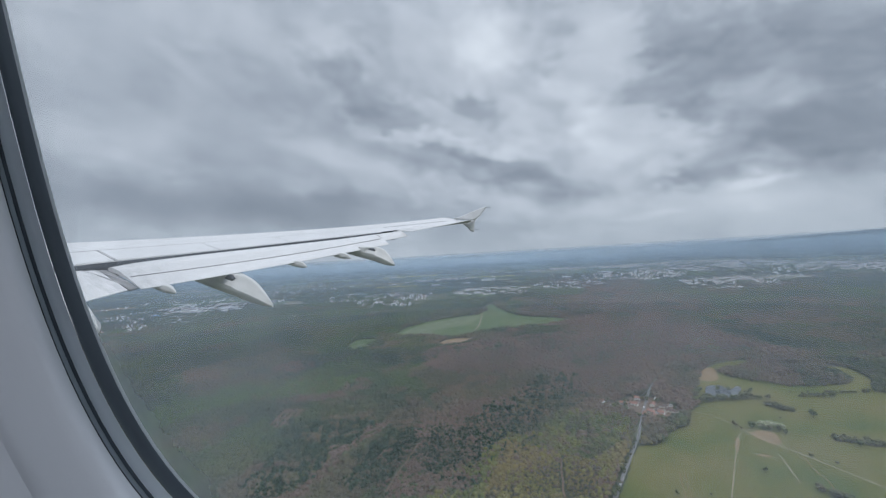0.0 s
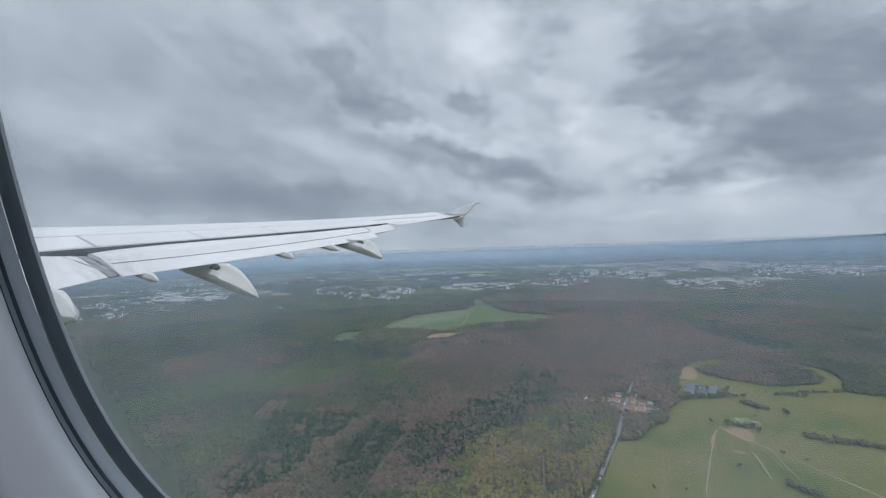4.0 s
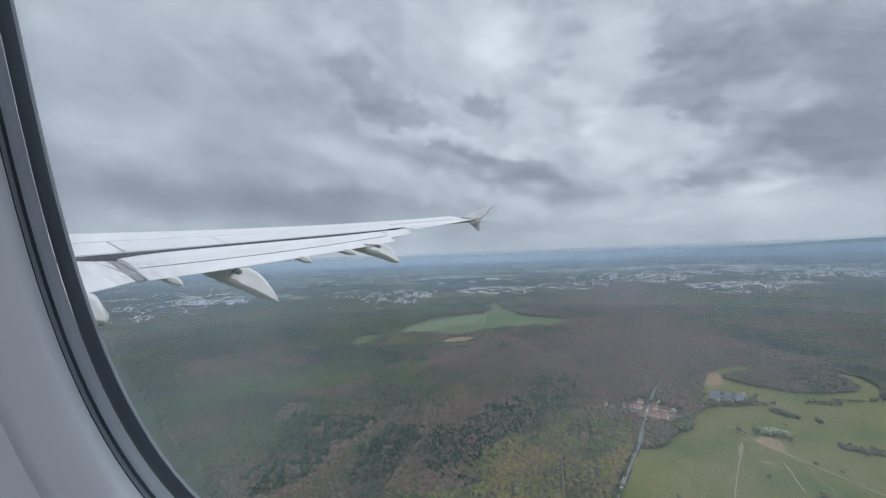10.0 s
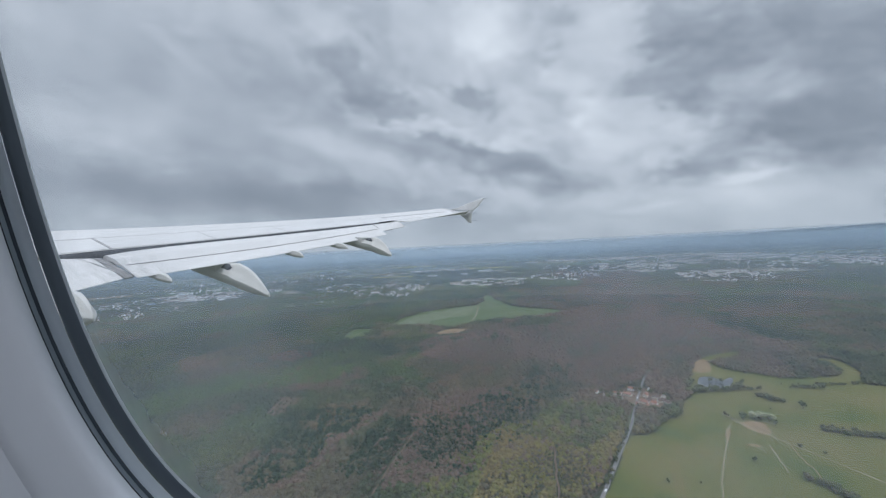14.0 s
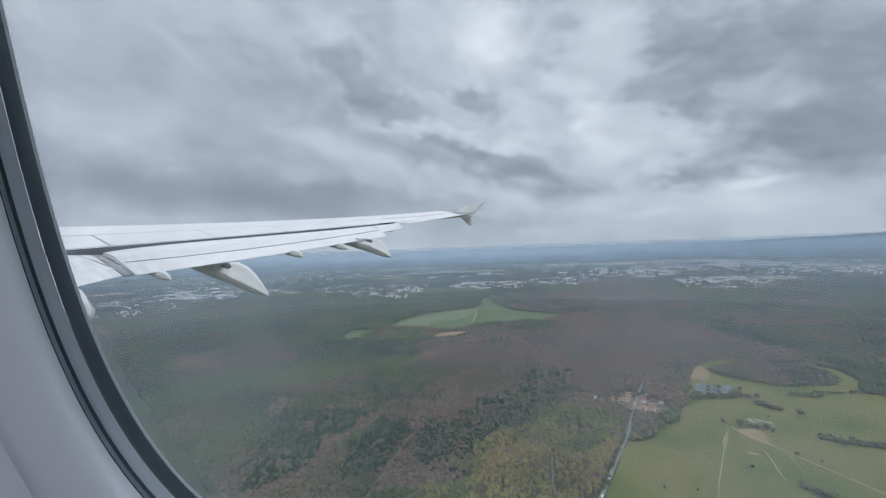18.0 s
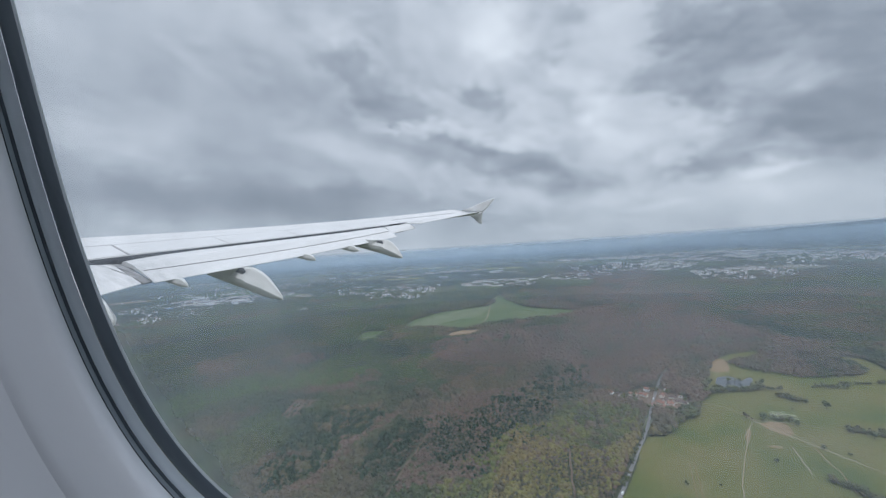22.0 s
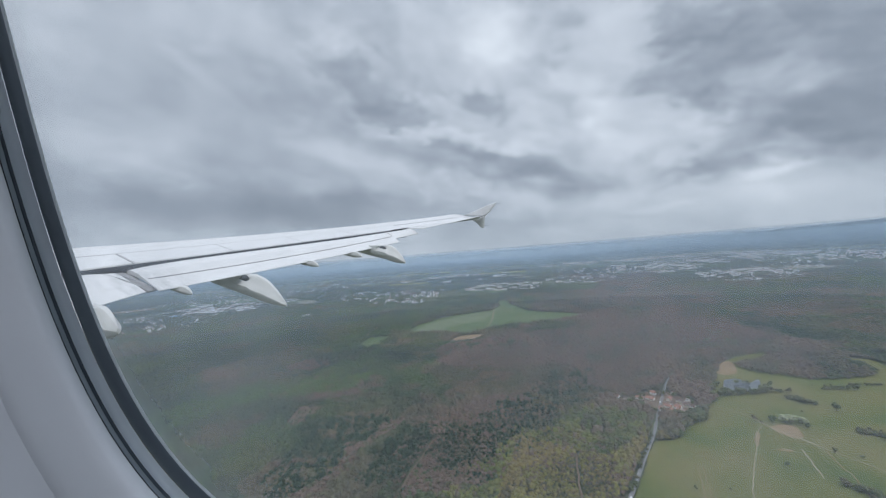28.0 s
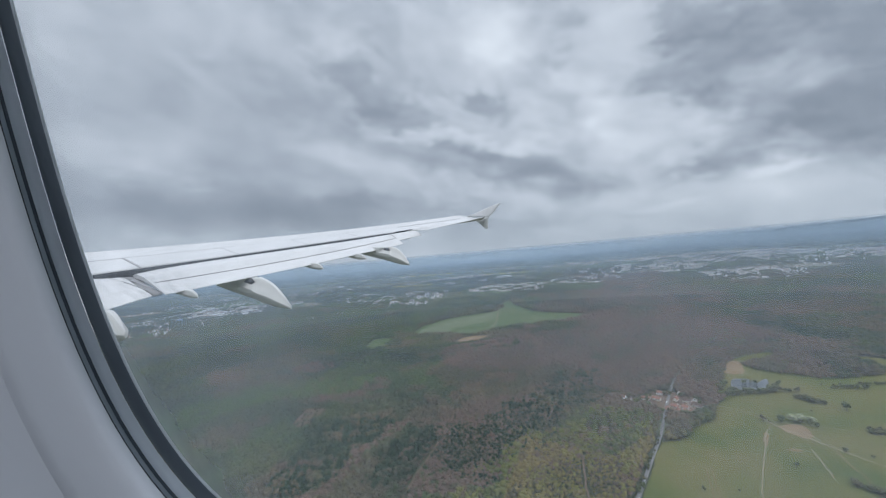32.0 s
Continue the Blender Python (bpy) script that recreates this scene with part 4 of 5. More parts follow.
MEADOW = smooth_ring([(-46, 140), (-37, 177), (-30, 203), (-24, 224), (-14, 230), (-6, 245), (5, 257), (9, 271), (19, 287), (18, 296), (29, 328), (42, 364), (57, 382), (84, 397), (125, 386), (139, 383), (139, 366), (135, 348), (126, 331), (140, 325), (165, 312), (190, 260), (190, 190), (120, 130)], 6, 0.6)
LOOPWOOD = smooth_ring([(49, 357), (60, 342), (71, 336), (89, 332), (110, 338), (124, 349), (126, 364), (124, 380), (134, 408), (89, 410), (76, 383), (60, 370)], 5, 1.0, 4)
FARMEADOW = smooth_ring([(-277, 469), (-287, 530), (-265, 596), (-205, 664), (-222, 780), (-195, 735), (-163, 664), (-128, 630), (-78, 607), (-60, 588), (-92, 552), (-122, 528), (-155, 525), (-184, 481), (-237, 470)], 5, 3.0, 5)
CROPHALF = smooth_ring([(-270, 476), (-277, 532), (-252, 585), (-208, 640), (-198, 560), (-215, 536), (-236, 510), (-234, 486)], 4, 2.0, 25)
CROPTRACK = smooth_line([(-218, 768), (-206, 660), (-186, 560), (-180, 500)], 5)
CLEARING = smooth_ring([(-204, 426), (-178, 428), (-172, 462), (-198, 458)], 4, 1.5, 6)
CLEARING2 = smooth_ring([(-320, 442), (-299, 451), (-289, 433), (-292, 419), (-281, 417), (-285, 396), (-304, 393)], 4, 1.0, 7)
CUT2 = smooth_ring([(-248, 230), (-247, 231), (-229, 234), (-228, 233), (-219, 203), (-220, 202), (-233, 197), (-234, 198)], 3, 0.4, 17)
CUT3 = smooth_ring([(-269, 158), (-265, 158), (-251, 128), (-249, 118), (-254, 118), (-256, 128)], 3, 0.5, 18)
RIDE = smooth_line([(-352, 520), (-337, 465), (-303, 348), (-293, 306), (-286, 276), (-280, 233), (-276, 190)], 6)
RIDE2 = smooth_line([(-134, 205), (-133, 193), (-132, 174), (-130, 150)], 6, 0.3)
YOUNGWOOD = smooth_ring([(-112, 132), (-66, 132), (-42, 165), (-27, 205), (-20, 240), (-46, 258), (-78, 232)], 5, 3.0, 19)
CONIFERS = smooth_ring([(-118, 176), (-84, 196), (-62, 262), (-48, 318), (-72, 330), (-96, 268), (-126, 214)], 5, 4.0, 20)
BARE_STANDS = [smooth_ring(c, 5, 2.0, 60 + i) for i, c in enumerate((
    [(-142, 215), (-130, 249), (-94, 276), (-87, 217), (-94, 169), (-134, 156)],
    [(-167, 223), (-158, 227), (-164, 184), (-163, 147), (-174, 143), (-172, 182)],
    [(-201, 399), (-80, 488), (-87, 353), (-158, 326)],
    [(-328, 326), (-302, 338), (-293, 306), (-324, 298)],
    [(-280, 279), (-259, 292), (-226, 296), (-206, 290), (-218, 252), (-278, 233)],
    [(-60, 300), (-20, 330), (40, 420), (110, 440), (60, 560), (-60, 520), (-90, 400)],
))]
CONIFER_STANDS = [smooth_ring(c, 5, 2.0, 70 + i) for i, c in enumerate((
    [(-214, 207), (-170, 223), (-172, 182), (-174, 148), (-190, 143)],
    [(-154, 208), (-135, 217), (-134, 168), (-152, 163)],
    [(-323, 295), (-291, 304), (-291, 290), (-319, 282)],
))]
FRESH_STANDS = [smooth_ring(c, 5, 2.0, 80 + i) for i, c in enumerate((
    [(-307, 115), (-293, 114), (-308, 191), (-281, 233), (-227, 268), (-243, 304), (-303, 253), (-348, 200)],
    [(-337, 281), (-313, 271), (-306, 248), (-315, 243), (-332, 254)],
))]
ROAD = smooth_line([(-60, 120), (-48, 150), (-40, 174), (-30, 209), (-23, 233), (-18, 255), (-13, 277), (-9, 293), (-3, 316), (5, 336), (16, 360), (35, 401), (70, 480)], 8)
TRACK = smooth_line([(11, 276), (20, 273), (28, 263), (32, 253), (39, 243), (46, 233), (54, 222), (64, 208), (76, 190), (100, 160)], 8)
TRACK2 = smooth_line([(29, 253), (23, 241), (15, 219), (6, 195), (2, 180)], 6, 0.3)
TRACK3 = smooth_line([(-10, 206), (-12, 186), (-15, 164)], 6, 0.3)
TRACK5 = smooth_line([(36, 231), (35, 220), (33, 207)], 5, 0.3)
TRACK6 = smooth_line([(45, 232), (44, 219), (44, 210), (42, 197)], 5, 0.4)
TRACK7 = smooth_line([(31, 257), (42, 256.5), (53, 255), (65, 251), (72, 249)], 5, 0.2)
WOODTRACK = smooth_line([(-60, 207), (-58, 183), (-56, 160)], 6, 0.4)
POND = smooth_ring([(31, 320), (28, 304), (35, 301), (46, 308), (53, 324), (52, 328), (46, 321), (42, 327), (35, 326)], 5, 0.4, 8)
VILLAGE = smooth_ring([(-40, 277), (-24, 271), (-20, 261), (-8, 258), (4, 266), (7, 280), (0, 290), (-8, 297), (-17, 296), (-26, 286)], 4)

sheet("meadow", MEADOW, 0.05, MAT_MEADOW, "broad green pasture with worn yellowish patches", "meadow")
sheet("crop_field", FARMEADOW, 0.05, MAT_CROP, "light green field in a clearing of the woods", "field")
sheet("crop_field", CROPHALF, 0.09, MAT_PALECROP, "paler half of the field in the clearing", "field")
strip("field_track", CROPTRACK, 1.6, 0.13, MAT_EARTH, "pale track dividing the field", "track")
for junction in ([(-20, 1690), (-22, 1420), (0, 1170), (22, 1010)], [(60, 1190), (82, 1060), (104, 975)]):
    strip("far_road", smooth_line(junction, 6), 5.0, 0.35, MAT_ASPHALT, "pale far motorway curving past the suburb", "road")
sheet("forest_clearing", CLEARING, 0.05, MAT_STUBBLE, "dry ochre clearing in the woods", "clearing")
sheet("forest_clearing", CLEARING2, 0.05, MAT_CROP, "small green clearing in the woods", "clearing")
sheet("clear_cut", CUT2, 0.05, MAT_CUT, "brown felled block in the woods", "clearing")
sheet("clear_cut", CUT3, 0.05, MAT_CUT, "narrow pale felled strip in the woods", "clearing")
strip("forest_ride", RIDE, 1.5, 0.06, MAT_EARTH, "pale straight forest road", "track")
strip("forest_ride", RIDE2, 0.8, 0.06, MAT_CUT, "worn forest track", "track")
sheet("village_ground", VILLAGE, 0.03, MAT_CUT, "bare brownish ground between the village houses", "ground")
sheet("pond", POND, 0.09, MAT_POND, "still dark pond reflecting the sky", "pond")
sheet("pond_bank", smooth_ring([(32, 341), (39, 336), (46, 344), (50, 365), (47, 371), (38, 358)], 4, 0.6, 9), 0.08, MAT_STUBBLE, "dry sandy bank above the pond", "bank")
for ring_pts, lab in (([(32, 253), (43, 256), (42, 244), (37, 242)], "bare brownish ground beside the track"), ([(26, 229), (32, 230), (30, 227)], "bare brownish patch in the grass"), ([(23, 244), (25, 244), (20, 231), (19, 231)], "trodden strip of bare ground")):
    sheet("worn_ground", smooth_ring(ring_pts, 4, 0.5, 14), 0.075, MAT_STUBBLE, lab, "ground")
strip("road", ROAD, 1.6, 0.11, MAT_ASPHALT, "grey country road along the wood edge", "road")
strip("field_track", TRACK, 0.8, 0.10, MAT_EARTH, "pale dirt track across the pasture", "track")
strip("field_track", TRACK2, 0.42, 0.10, MAT_EARTH, "pale narrow dirt track", "track")
strip("field_track", TRACK3, 0.35, 0.10, MAT_STUBBLE, "worn wheel track in the grass", "track")
strip("field_track", TRACK3 + np.array([2.0, 0]), 0.3, 0.10, MAT_STUBBLE, "worn wheel track in the grass", "track")
strip("field_track", TRACK5, 0.55, 0.10, MAT_EARTH, "bare earth strip in the grass", "track")
strip("field_track", TRACK6, 0.45, 0.10, MAT_STUBBLE, "faint track down the pasture", "track")
strip("field_track", TRACK7, 0.40, 0.11, MAT_EARTH, "pale narrow path along the hedge", "track")
strip("forest_ride", WOODTRACK, 0.8, 0.06, MAT_CUT, "worn track in the young wood", "track")


# strip fields and water on the far plain
def far_field(x, y, w, d, turn, mat, label, category="field"):
    c, q = math.cos(radians(turn)), math.sin(radians(turn))
    ring = smooth_ring([(x + a * w * c - b * d * q, y + a * w * q + b * d * c) for a, b in ((-.5, -.5), (-.1, -.53), (.5, -.46), (.53, 0), (.48, .5), (0, .52), (-.5, .47), (-.52, 0))], 3, 0.02 * d, 31)
    sheet("far_field" if category == "field" else "far_lake", ring, 0.30, mat, label, category)


for x, y, w, d, turn, mat, label in (
    (-700, 1330, 150, 26, 8, MAT_RAPE, "narrow yellow rape field on the far plain"),
    (-560, 1420, 90, 30, -6, MAT_CROP, "pale green strip field on the far plain"),
    (-820, 1500, 190, 36, 10, MAT_STUBBLE, "pale ploughed strip field on the far plain"),
    (-930, 1180, 120, 34, 14, MAT_CROP, "green field beside the far towns"),
    (-420, 1750, 200, 42, 5, MAT_RAPE, "narrow yellow rape field on the far plain"),
    (-250, 1600, 120, 40, 3, MAT_CROP, "green field beyond the suburb"),
    (-150, 2050, 240, 60, -4, MAT_STUBBLE, "pale ploughed strip field on the far plain"),
    (-620, 2150, 260, 52, 9, MAT_CROP, "pale green strip field on the far plain"),
    (-960, 2050, 300, 60, 12, MAT_RAPE, "narrow yellow rape field on the far plain"),
    (-1250, 1500, 210, 50, 20, MAT_STUBBLE, "pale ploughed strip field on the far plain"),
    (-1500, 1180, 230, 46, 25, MAT_CROP, "green field beside the far towns"),
    (-1420, 760, 180, 60, 40, MAT_STUBBLE, "pale ploughed strip field on the far plain"),
    (-860, 620, 90, 40, 30, MAT_CROP, "green field at the edge of the far town"),
    (-300, 2400, 340, 46, 2, MAT_CROP, "pale green strip field on the far plain"),
    (250, 2350, 280, 60, -5, MAT_STUBBLE, "pale ploughed strip field on the far plain"),
    (-760, 2360, 420, 50, 8, MAT_STUBBLE, "pale ploughed strip field on the far plain"),
):
    far_field(x, y, w, d, turn, mat, label)
far_field(640, 2110, 40, 300, -16, MAT_POND, "pale far lake behind the city", "lake")
far_field(1080, 2060, 120, 60, -30, MAT_POND, "pale far lake behind the city", "lake")
far_field(-612, 706, 70, 26, 8, MAT_POND, "small pale lake at the far town", "lake")


# far hills, low on the horizon
def hills(name, r0, r1, az0, az1, height, seed, label, mat):
    n = 90
    vs, fs = [], []
    for i in range(n + 1):
        u = i / n
        az = radians(az0 + (az1 - az0) * u)
        h = height(u) * (1 + 0.02 * seed * noise.noise((u * 9 + seed, seed, 0)) + 0.012 * seed * noise.noise((u * 31, seed, 3)))
        for r, f in ((r0, 0.0), (r0 + (r1 - r0) * 0.35, 0.16), (r0 + (r1 - r0) * 0.7, 0.58), (r1, 1.0), (r1 + 60, 0.0)):
            vs.append((r * math.sin(az), r * math.cos(az), h * f - (0.5 if f == 0 else 0)))
        if i:
            for j in range(4):
                a = (i - 1) * 5 + j
                fs.append((a, a + 1, a + 6, a + 5))
    return tagged(link_mesh(name, vs, fs, mat, None, True), label, "hills", kind="structure")


hills("far_hills", 3300, 4700, 3, 62, lambda u: 70 * min(1.0, u / 0.17) ** 0.7 + 66 * max(0.0, min(1.0, (u - 0.15) / 0.33)) ** 0.9, 1.6, "long low blue hills behind the town", MAT_HILL)


# woods: every crown is a lumpy dome of its own
def dome(seg, rings, jitter, seed):
    r = np.random.RandomState(seed)
    v, f = [], []
    for j in range(rings):
        ph = math.pi / 2 * j / rings * 1.02 - 0.25
        for i in range(seg):
            th = 2 * math.pi * (i + 0.5 * (j % 2)) / seg
            k = 1 + r.uniform(-jitter, jitter)
            v.append((math.cos(ph) * math.cos(th) * k, math.cos(ph) * math.sin(th) * k, math.sin(ph) * k))
    v.append((r.uniform(-.1, .1), r.uniform(-.1, .1), 1 + r.uniform(-jitter, jitter) * 0.5))
    for j in range(rings - 1):
        for i in range(seg):
            a, b = j * seg + i, j * seg + (i + 1) % seg
            c, d = a + seg, b + seg
            f += [(a, b, d), (a, d, c)]
    top = len(v) - 1
    f += [((rings - 1) * seg + i, (rings - 1) * seg + (i + 1) % seg, top) for i in range(seg)]
    return np.array(v), np.array(f)


def scatter(cell, r0, r1, az0, az1, seed):
    """Jittered grid points between two distances from the place below the window."""
    r = np.random.RandomState(seed)
    g = np.arange(-r1, r1, cell)
    x, y = np.meshgrid(g, np.arange(0, r1, cell))
    p = np.stack([x.ravel(), y.ravel()], 1)
    p += r.uniform(-0.48, 0.48, p.shape) * cell
    d = np.hypot(*p.T)
    az = np.degrees(np.arctan2(p[:, 0], p[:, 1]))
    return p[(d >= r0) & (d < r1) & (az > az0) & (az < az1)]


def canopy(name, pts, size, variants, label, seed, tall=1.0, base=0.9, mat=None):
    if not len(pts):
        return None
    r = np.random.RandomState(seed)
    n = len(pts)
    pick = r.randint(0, len(variants), n)
    allv, allf, off = [], [], 0
    for k, (v, f) in enumerate(variants):
        q = pts[pick == k]
        m = len(q)
        if not m:
            continue
        stand = np.array([noise.noise((a * 0.03, b * 0.03, 4.4)) + 0.6 * noise.noise((a * 0.11, b * 0.11, 9.1)) for a, b in q])
        grown = np.clip(1 + 0.55 * stand, 0.5, 1.6)
        s = size * grown * r.uniform(0.45, 1.30, m) / 2
        th = r.uniform(0, 2 * math.pi, m)
        hz = tall * r.uniform(0.7, 1.4, m)
        lift = size * base * grown * r.uniform(0.5, 1.3, m)
        c, sn = np.cos(th), np.sin(th)
        v = np.repeat(v[None], m, 0) * np.stack([r.uniform(0.72, 1.3, m), r.uniform(0.72, 1.3, m), np.ones(m)], 1)[:, None]
        x = (v[:, :, 0] * c[:, None] - v[:, :, 1] * sn[:, None]) * s[:, None] + q[:, 0:1]
        y = (v[:, :, 0] * sn[:, None] + v[:, :, 1] * c[:, None]) * s[:, None] + q[:, 1:2]
        z = v[:, :, 2] * (s * hz)[:, None] + lift[:, None]
        allv.append(np.stack([x, y, z], -1).reshape(-1, 3))
        allf.append((f[None] + (np.arange(m) * v.shape[1])[:, None, None]).reshape(-1, 3) + off)
        off += m * v.shape[1]
    V, F = np.concatenate(allv), np.concatenate(allf)
    me = bpy.data.meshes.new(name)
    me.vertices.add(len(V))
    me.vertices.foreach_set("co", V.ravel().astype(np.float32))
    me.loops.add(F.size)
    me.loops.foreach_set("vertex_index", F.ravel().astype(np.int32))
    me.polygons.add(len(F))
    me.polygons.foreach_set("loop_start", np.arange(0, F.size, 3, dtype=np.int32))
    me.update(calc_edges=True)
    me.validate()
    me.polygons.foreach_set("use_smooth", [True] * len(me.polygons))
    me.materials.append(mat or MAT_FOREST)
    return tagged(new(name, me), label, "forest", kind="stuff")


TOWNS = [  # x, y, half width, half depth, turn, houses, size, label
    (-501, 908, 90, 190, 27, 950, 1.35, "distant town of pale houses with red roofs at the forest edge"),
    (-666, 956, 85, 130, 33, 420, 1.3, "distant housing estate at the forest edge"),
    (-272, 1066, 116, 110, 12, 800, 1.35, "distant row of pale suburban houses"),
    (-76, 1200, 95, 120, 1, 520, 1.4, "distant row of white suburban houses"),
    (142, 1504, 150, 230, -7, 800, 1.6, "distant suburb of pale houses and blocks"),
    (298, 1120, 108, 165, -17, 1150, 1.4, "distant suburb of white houses before the city"),
    (485, 2100, 330, 420, -14, 1500, 1.8, "distant city, pale houses and grey roofs"),
    (753, 1614, 140, 240, -27, 420, 1.8, "distant city edge of pale buildings"),
    (-940, 574, 150, 170, 58, 1300, 1.25, "distant town of pale houses by the industrial halls"),
    (-1010, 800, 200, 110, 51, 900, 1.4, "distant industrial town with grey roofs"),
    (-556, 650, 60, 26, 39, 60, 1.2, "distant hamlet of pale houses in the forest"),
    (-620, 1650, 160, 70, 20, 260, 1.8, "faint far village in the hazy plain"),
    (60, 2250, 260, 120, 0, 420, 2.4, "faint far suburb in the hazy plain"),
]


def in_town(p, cx, cy, rx, ry, turn):
    """How far out of the town's oval the places p lie: 1 at its edge."""
    c, q = math.cos(radians(turn)), math.sin(radians(turn))
    dx, dy = p[:, 0] - cx, p[:, 1] - cy
    return ((dx * c + dy * q) / rx) ** 2 + ((dy * c - dx * q) / ry) ** 2


def open_land(p):
    """True where no wood stands."""
    o = inside(p, MEADOW) & ~inside(p, LOOPWOOD)
    o |= inside(p, FARMEADOW) | inside(p, CLEARING) | inside(p, CLEARING2) | inside(p, POND) | inside(p, VILLAGE)
    o |= inside(p, CUT2) | inside(p, CUT3)
    o |= near_line(p, ROAD[:66], 2.0) | near_line(p, ROAD[65:], 1.1) | near_line(p, WOODTRACK, 1.2) | near_line(p, RIDE, 1.8) | near_line(p, RIDE2, 1.2)
    garden = np.random.RandomState(5).uniform(0, 1, len(p)) < 0.45
    for town_place in TOWNS:
        o |= (in_town(p, *town_place[:5]) < 1.1) & ~garden
    return o


def in_stands(p, stands):
    hit = np.zeros(len(p), bool)
    for outline in stands:
        hit |= inside(p, outline)
    return hit


FINE = [dome(8, 3, 0.52, s) for s in range(14)]
MIDS = [dome(6, 2, 0.34, s + 20) for s in range(6)]
SMALL = [dome(5, 2, 0.3, s + 80) for s in range(5)]
COARSE = [dome(5, 1, 0.2, s + 40) for s in range(3)]
MEDIUM = [dome(7, 2, 0.48, s + 60) for s in range(10)]
for name, cell, r0, r1, forms in (("near", 1.0, 105, 235, MEDIUM), ("middle", 1.45, 235, 420, MIDS)):
    p = scatter(cell, r0, r1, -77, 37, int(r0))
    p = p[~open_land(p)]
    p = p[RNG.uniform(0, 1, len(p)) > 0.10]
    blur = np.array([(noise.noise((x * 0.05, y * 0.05, 1.0)), noise.noise((x * 0.05, y * 0.05, 7.0))) for x, y in p]) * 16 + RNG.uniform(-4, 4, p.shape)
    young = inside(p + blur, YOUNGWOOD) & (RNG.uniform(0, 1, len(p)) < 0.62)
    dark = (in_stands(p + blur * 0.4, CONIFER_STANDS) & (RNG.uniform(0, 1, len(p)) < 0.62) | inside(p + blur, CONIFERS) & (RNG.uniform(0, 1, len(p)) < 0.50)) & ~young
    fresh = in_stands(p + blur * 0.6, FRESH_STANDS) & (RNG.uniform(0, 1, len(p)) < 0.70) & ~young & ~dark
    bare = in_stands(p + blur * 0.5, BARE_STANDS) & (RNG.uniform(0, 1, len(p)) < 0.80) & ~young & ~dark & ~fresh
    big = RNG.uniform(0, 1, len(p)) < 0.07
    mixed = ~young & ~dark & ~fresh & ~bare
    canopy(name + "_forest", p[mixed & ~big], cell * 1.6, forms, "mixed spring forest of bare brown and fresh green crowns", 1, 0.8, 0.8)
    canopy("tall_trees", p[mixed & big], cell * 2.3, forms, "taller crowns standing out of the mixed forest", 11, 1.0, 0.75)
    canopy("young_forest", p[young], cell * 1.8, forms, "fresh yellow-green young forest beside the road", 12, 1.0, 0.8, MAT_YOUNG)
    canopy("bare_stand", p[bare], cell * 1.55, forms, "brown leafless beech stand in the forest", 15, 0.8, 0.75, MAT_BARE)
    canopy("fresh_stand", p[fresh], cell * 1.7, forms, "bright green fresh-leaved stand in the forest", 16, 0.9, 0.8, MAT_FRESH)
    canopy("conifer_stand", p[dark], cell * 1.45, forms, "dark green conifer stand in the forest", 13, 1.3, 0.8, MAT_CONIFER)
# scattered seed trees left on the felled ground, in rows
rows = np.array([(-246 + i * 3.6 + j * 0.9, 231 - j * 2.4 + i * 0.6) for i in range(6) for j in range(14)]) + RNG.uniform(-0.4, 0.4, (84, 2))
canopy("seed_trees", rows[inside(rows, CUT2)], 1.5, FINE, "rows of small trees on the felled block", 14)
p = scatter(3.0, 420, 760, -79, 39, 2)
p = p[~open_land(p)]
bare = in_stands(p, BARE_STANDS) & (RNG.uniform(0, 1, len(p)) < 0.70)
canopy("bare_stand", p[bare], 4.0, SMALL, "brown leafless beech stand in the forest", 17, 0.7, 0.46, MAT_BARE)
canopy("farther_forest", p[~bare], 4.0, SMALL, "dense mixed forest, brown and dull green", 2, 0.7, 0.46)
p = scatter(4.6, 760, 1500, -80, 40, 3)
wv = np.array([noise.noise((x * 0.0032 + 5.1, y * 0.0045, 1.7)) for x, y in p])
towny = p[:, 1] - np.where(p[:, 0] > 0, 0.55, 0.12) * p[:, 0] > 900
p = p[~open_land(p) & ~(towny & (wv > -0.12)) & ~((p[:, 0] < -780) & (wv > 0.0))]
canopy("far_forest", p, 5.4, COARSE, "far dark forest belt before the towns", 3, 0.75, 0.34)


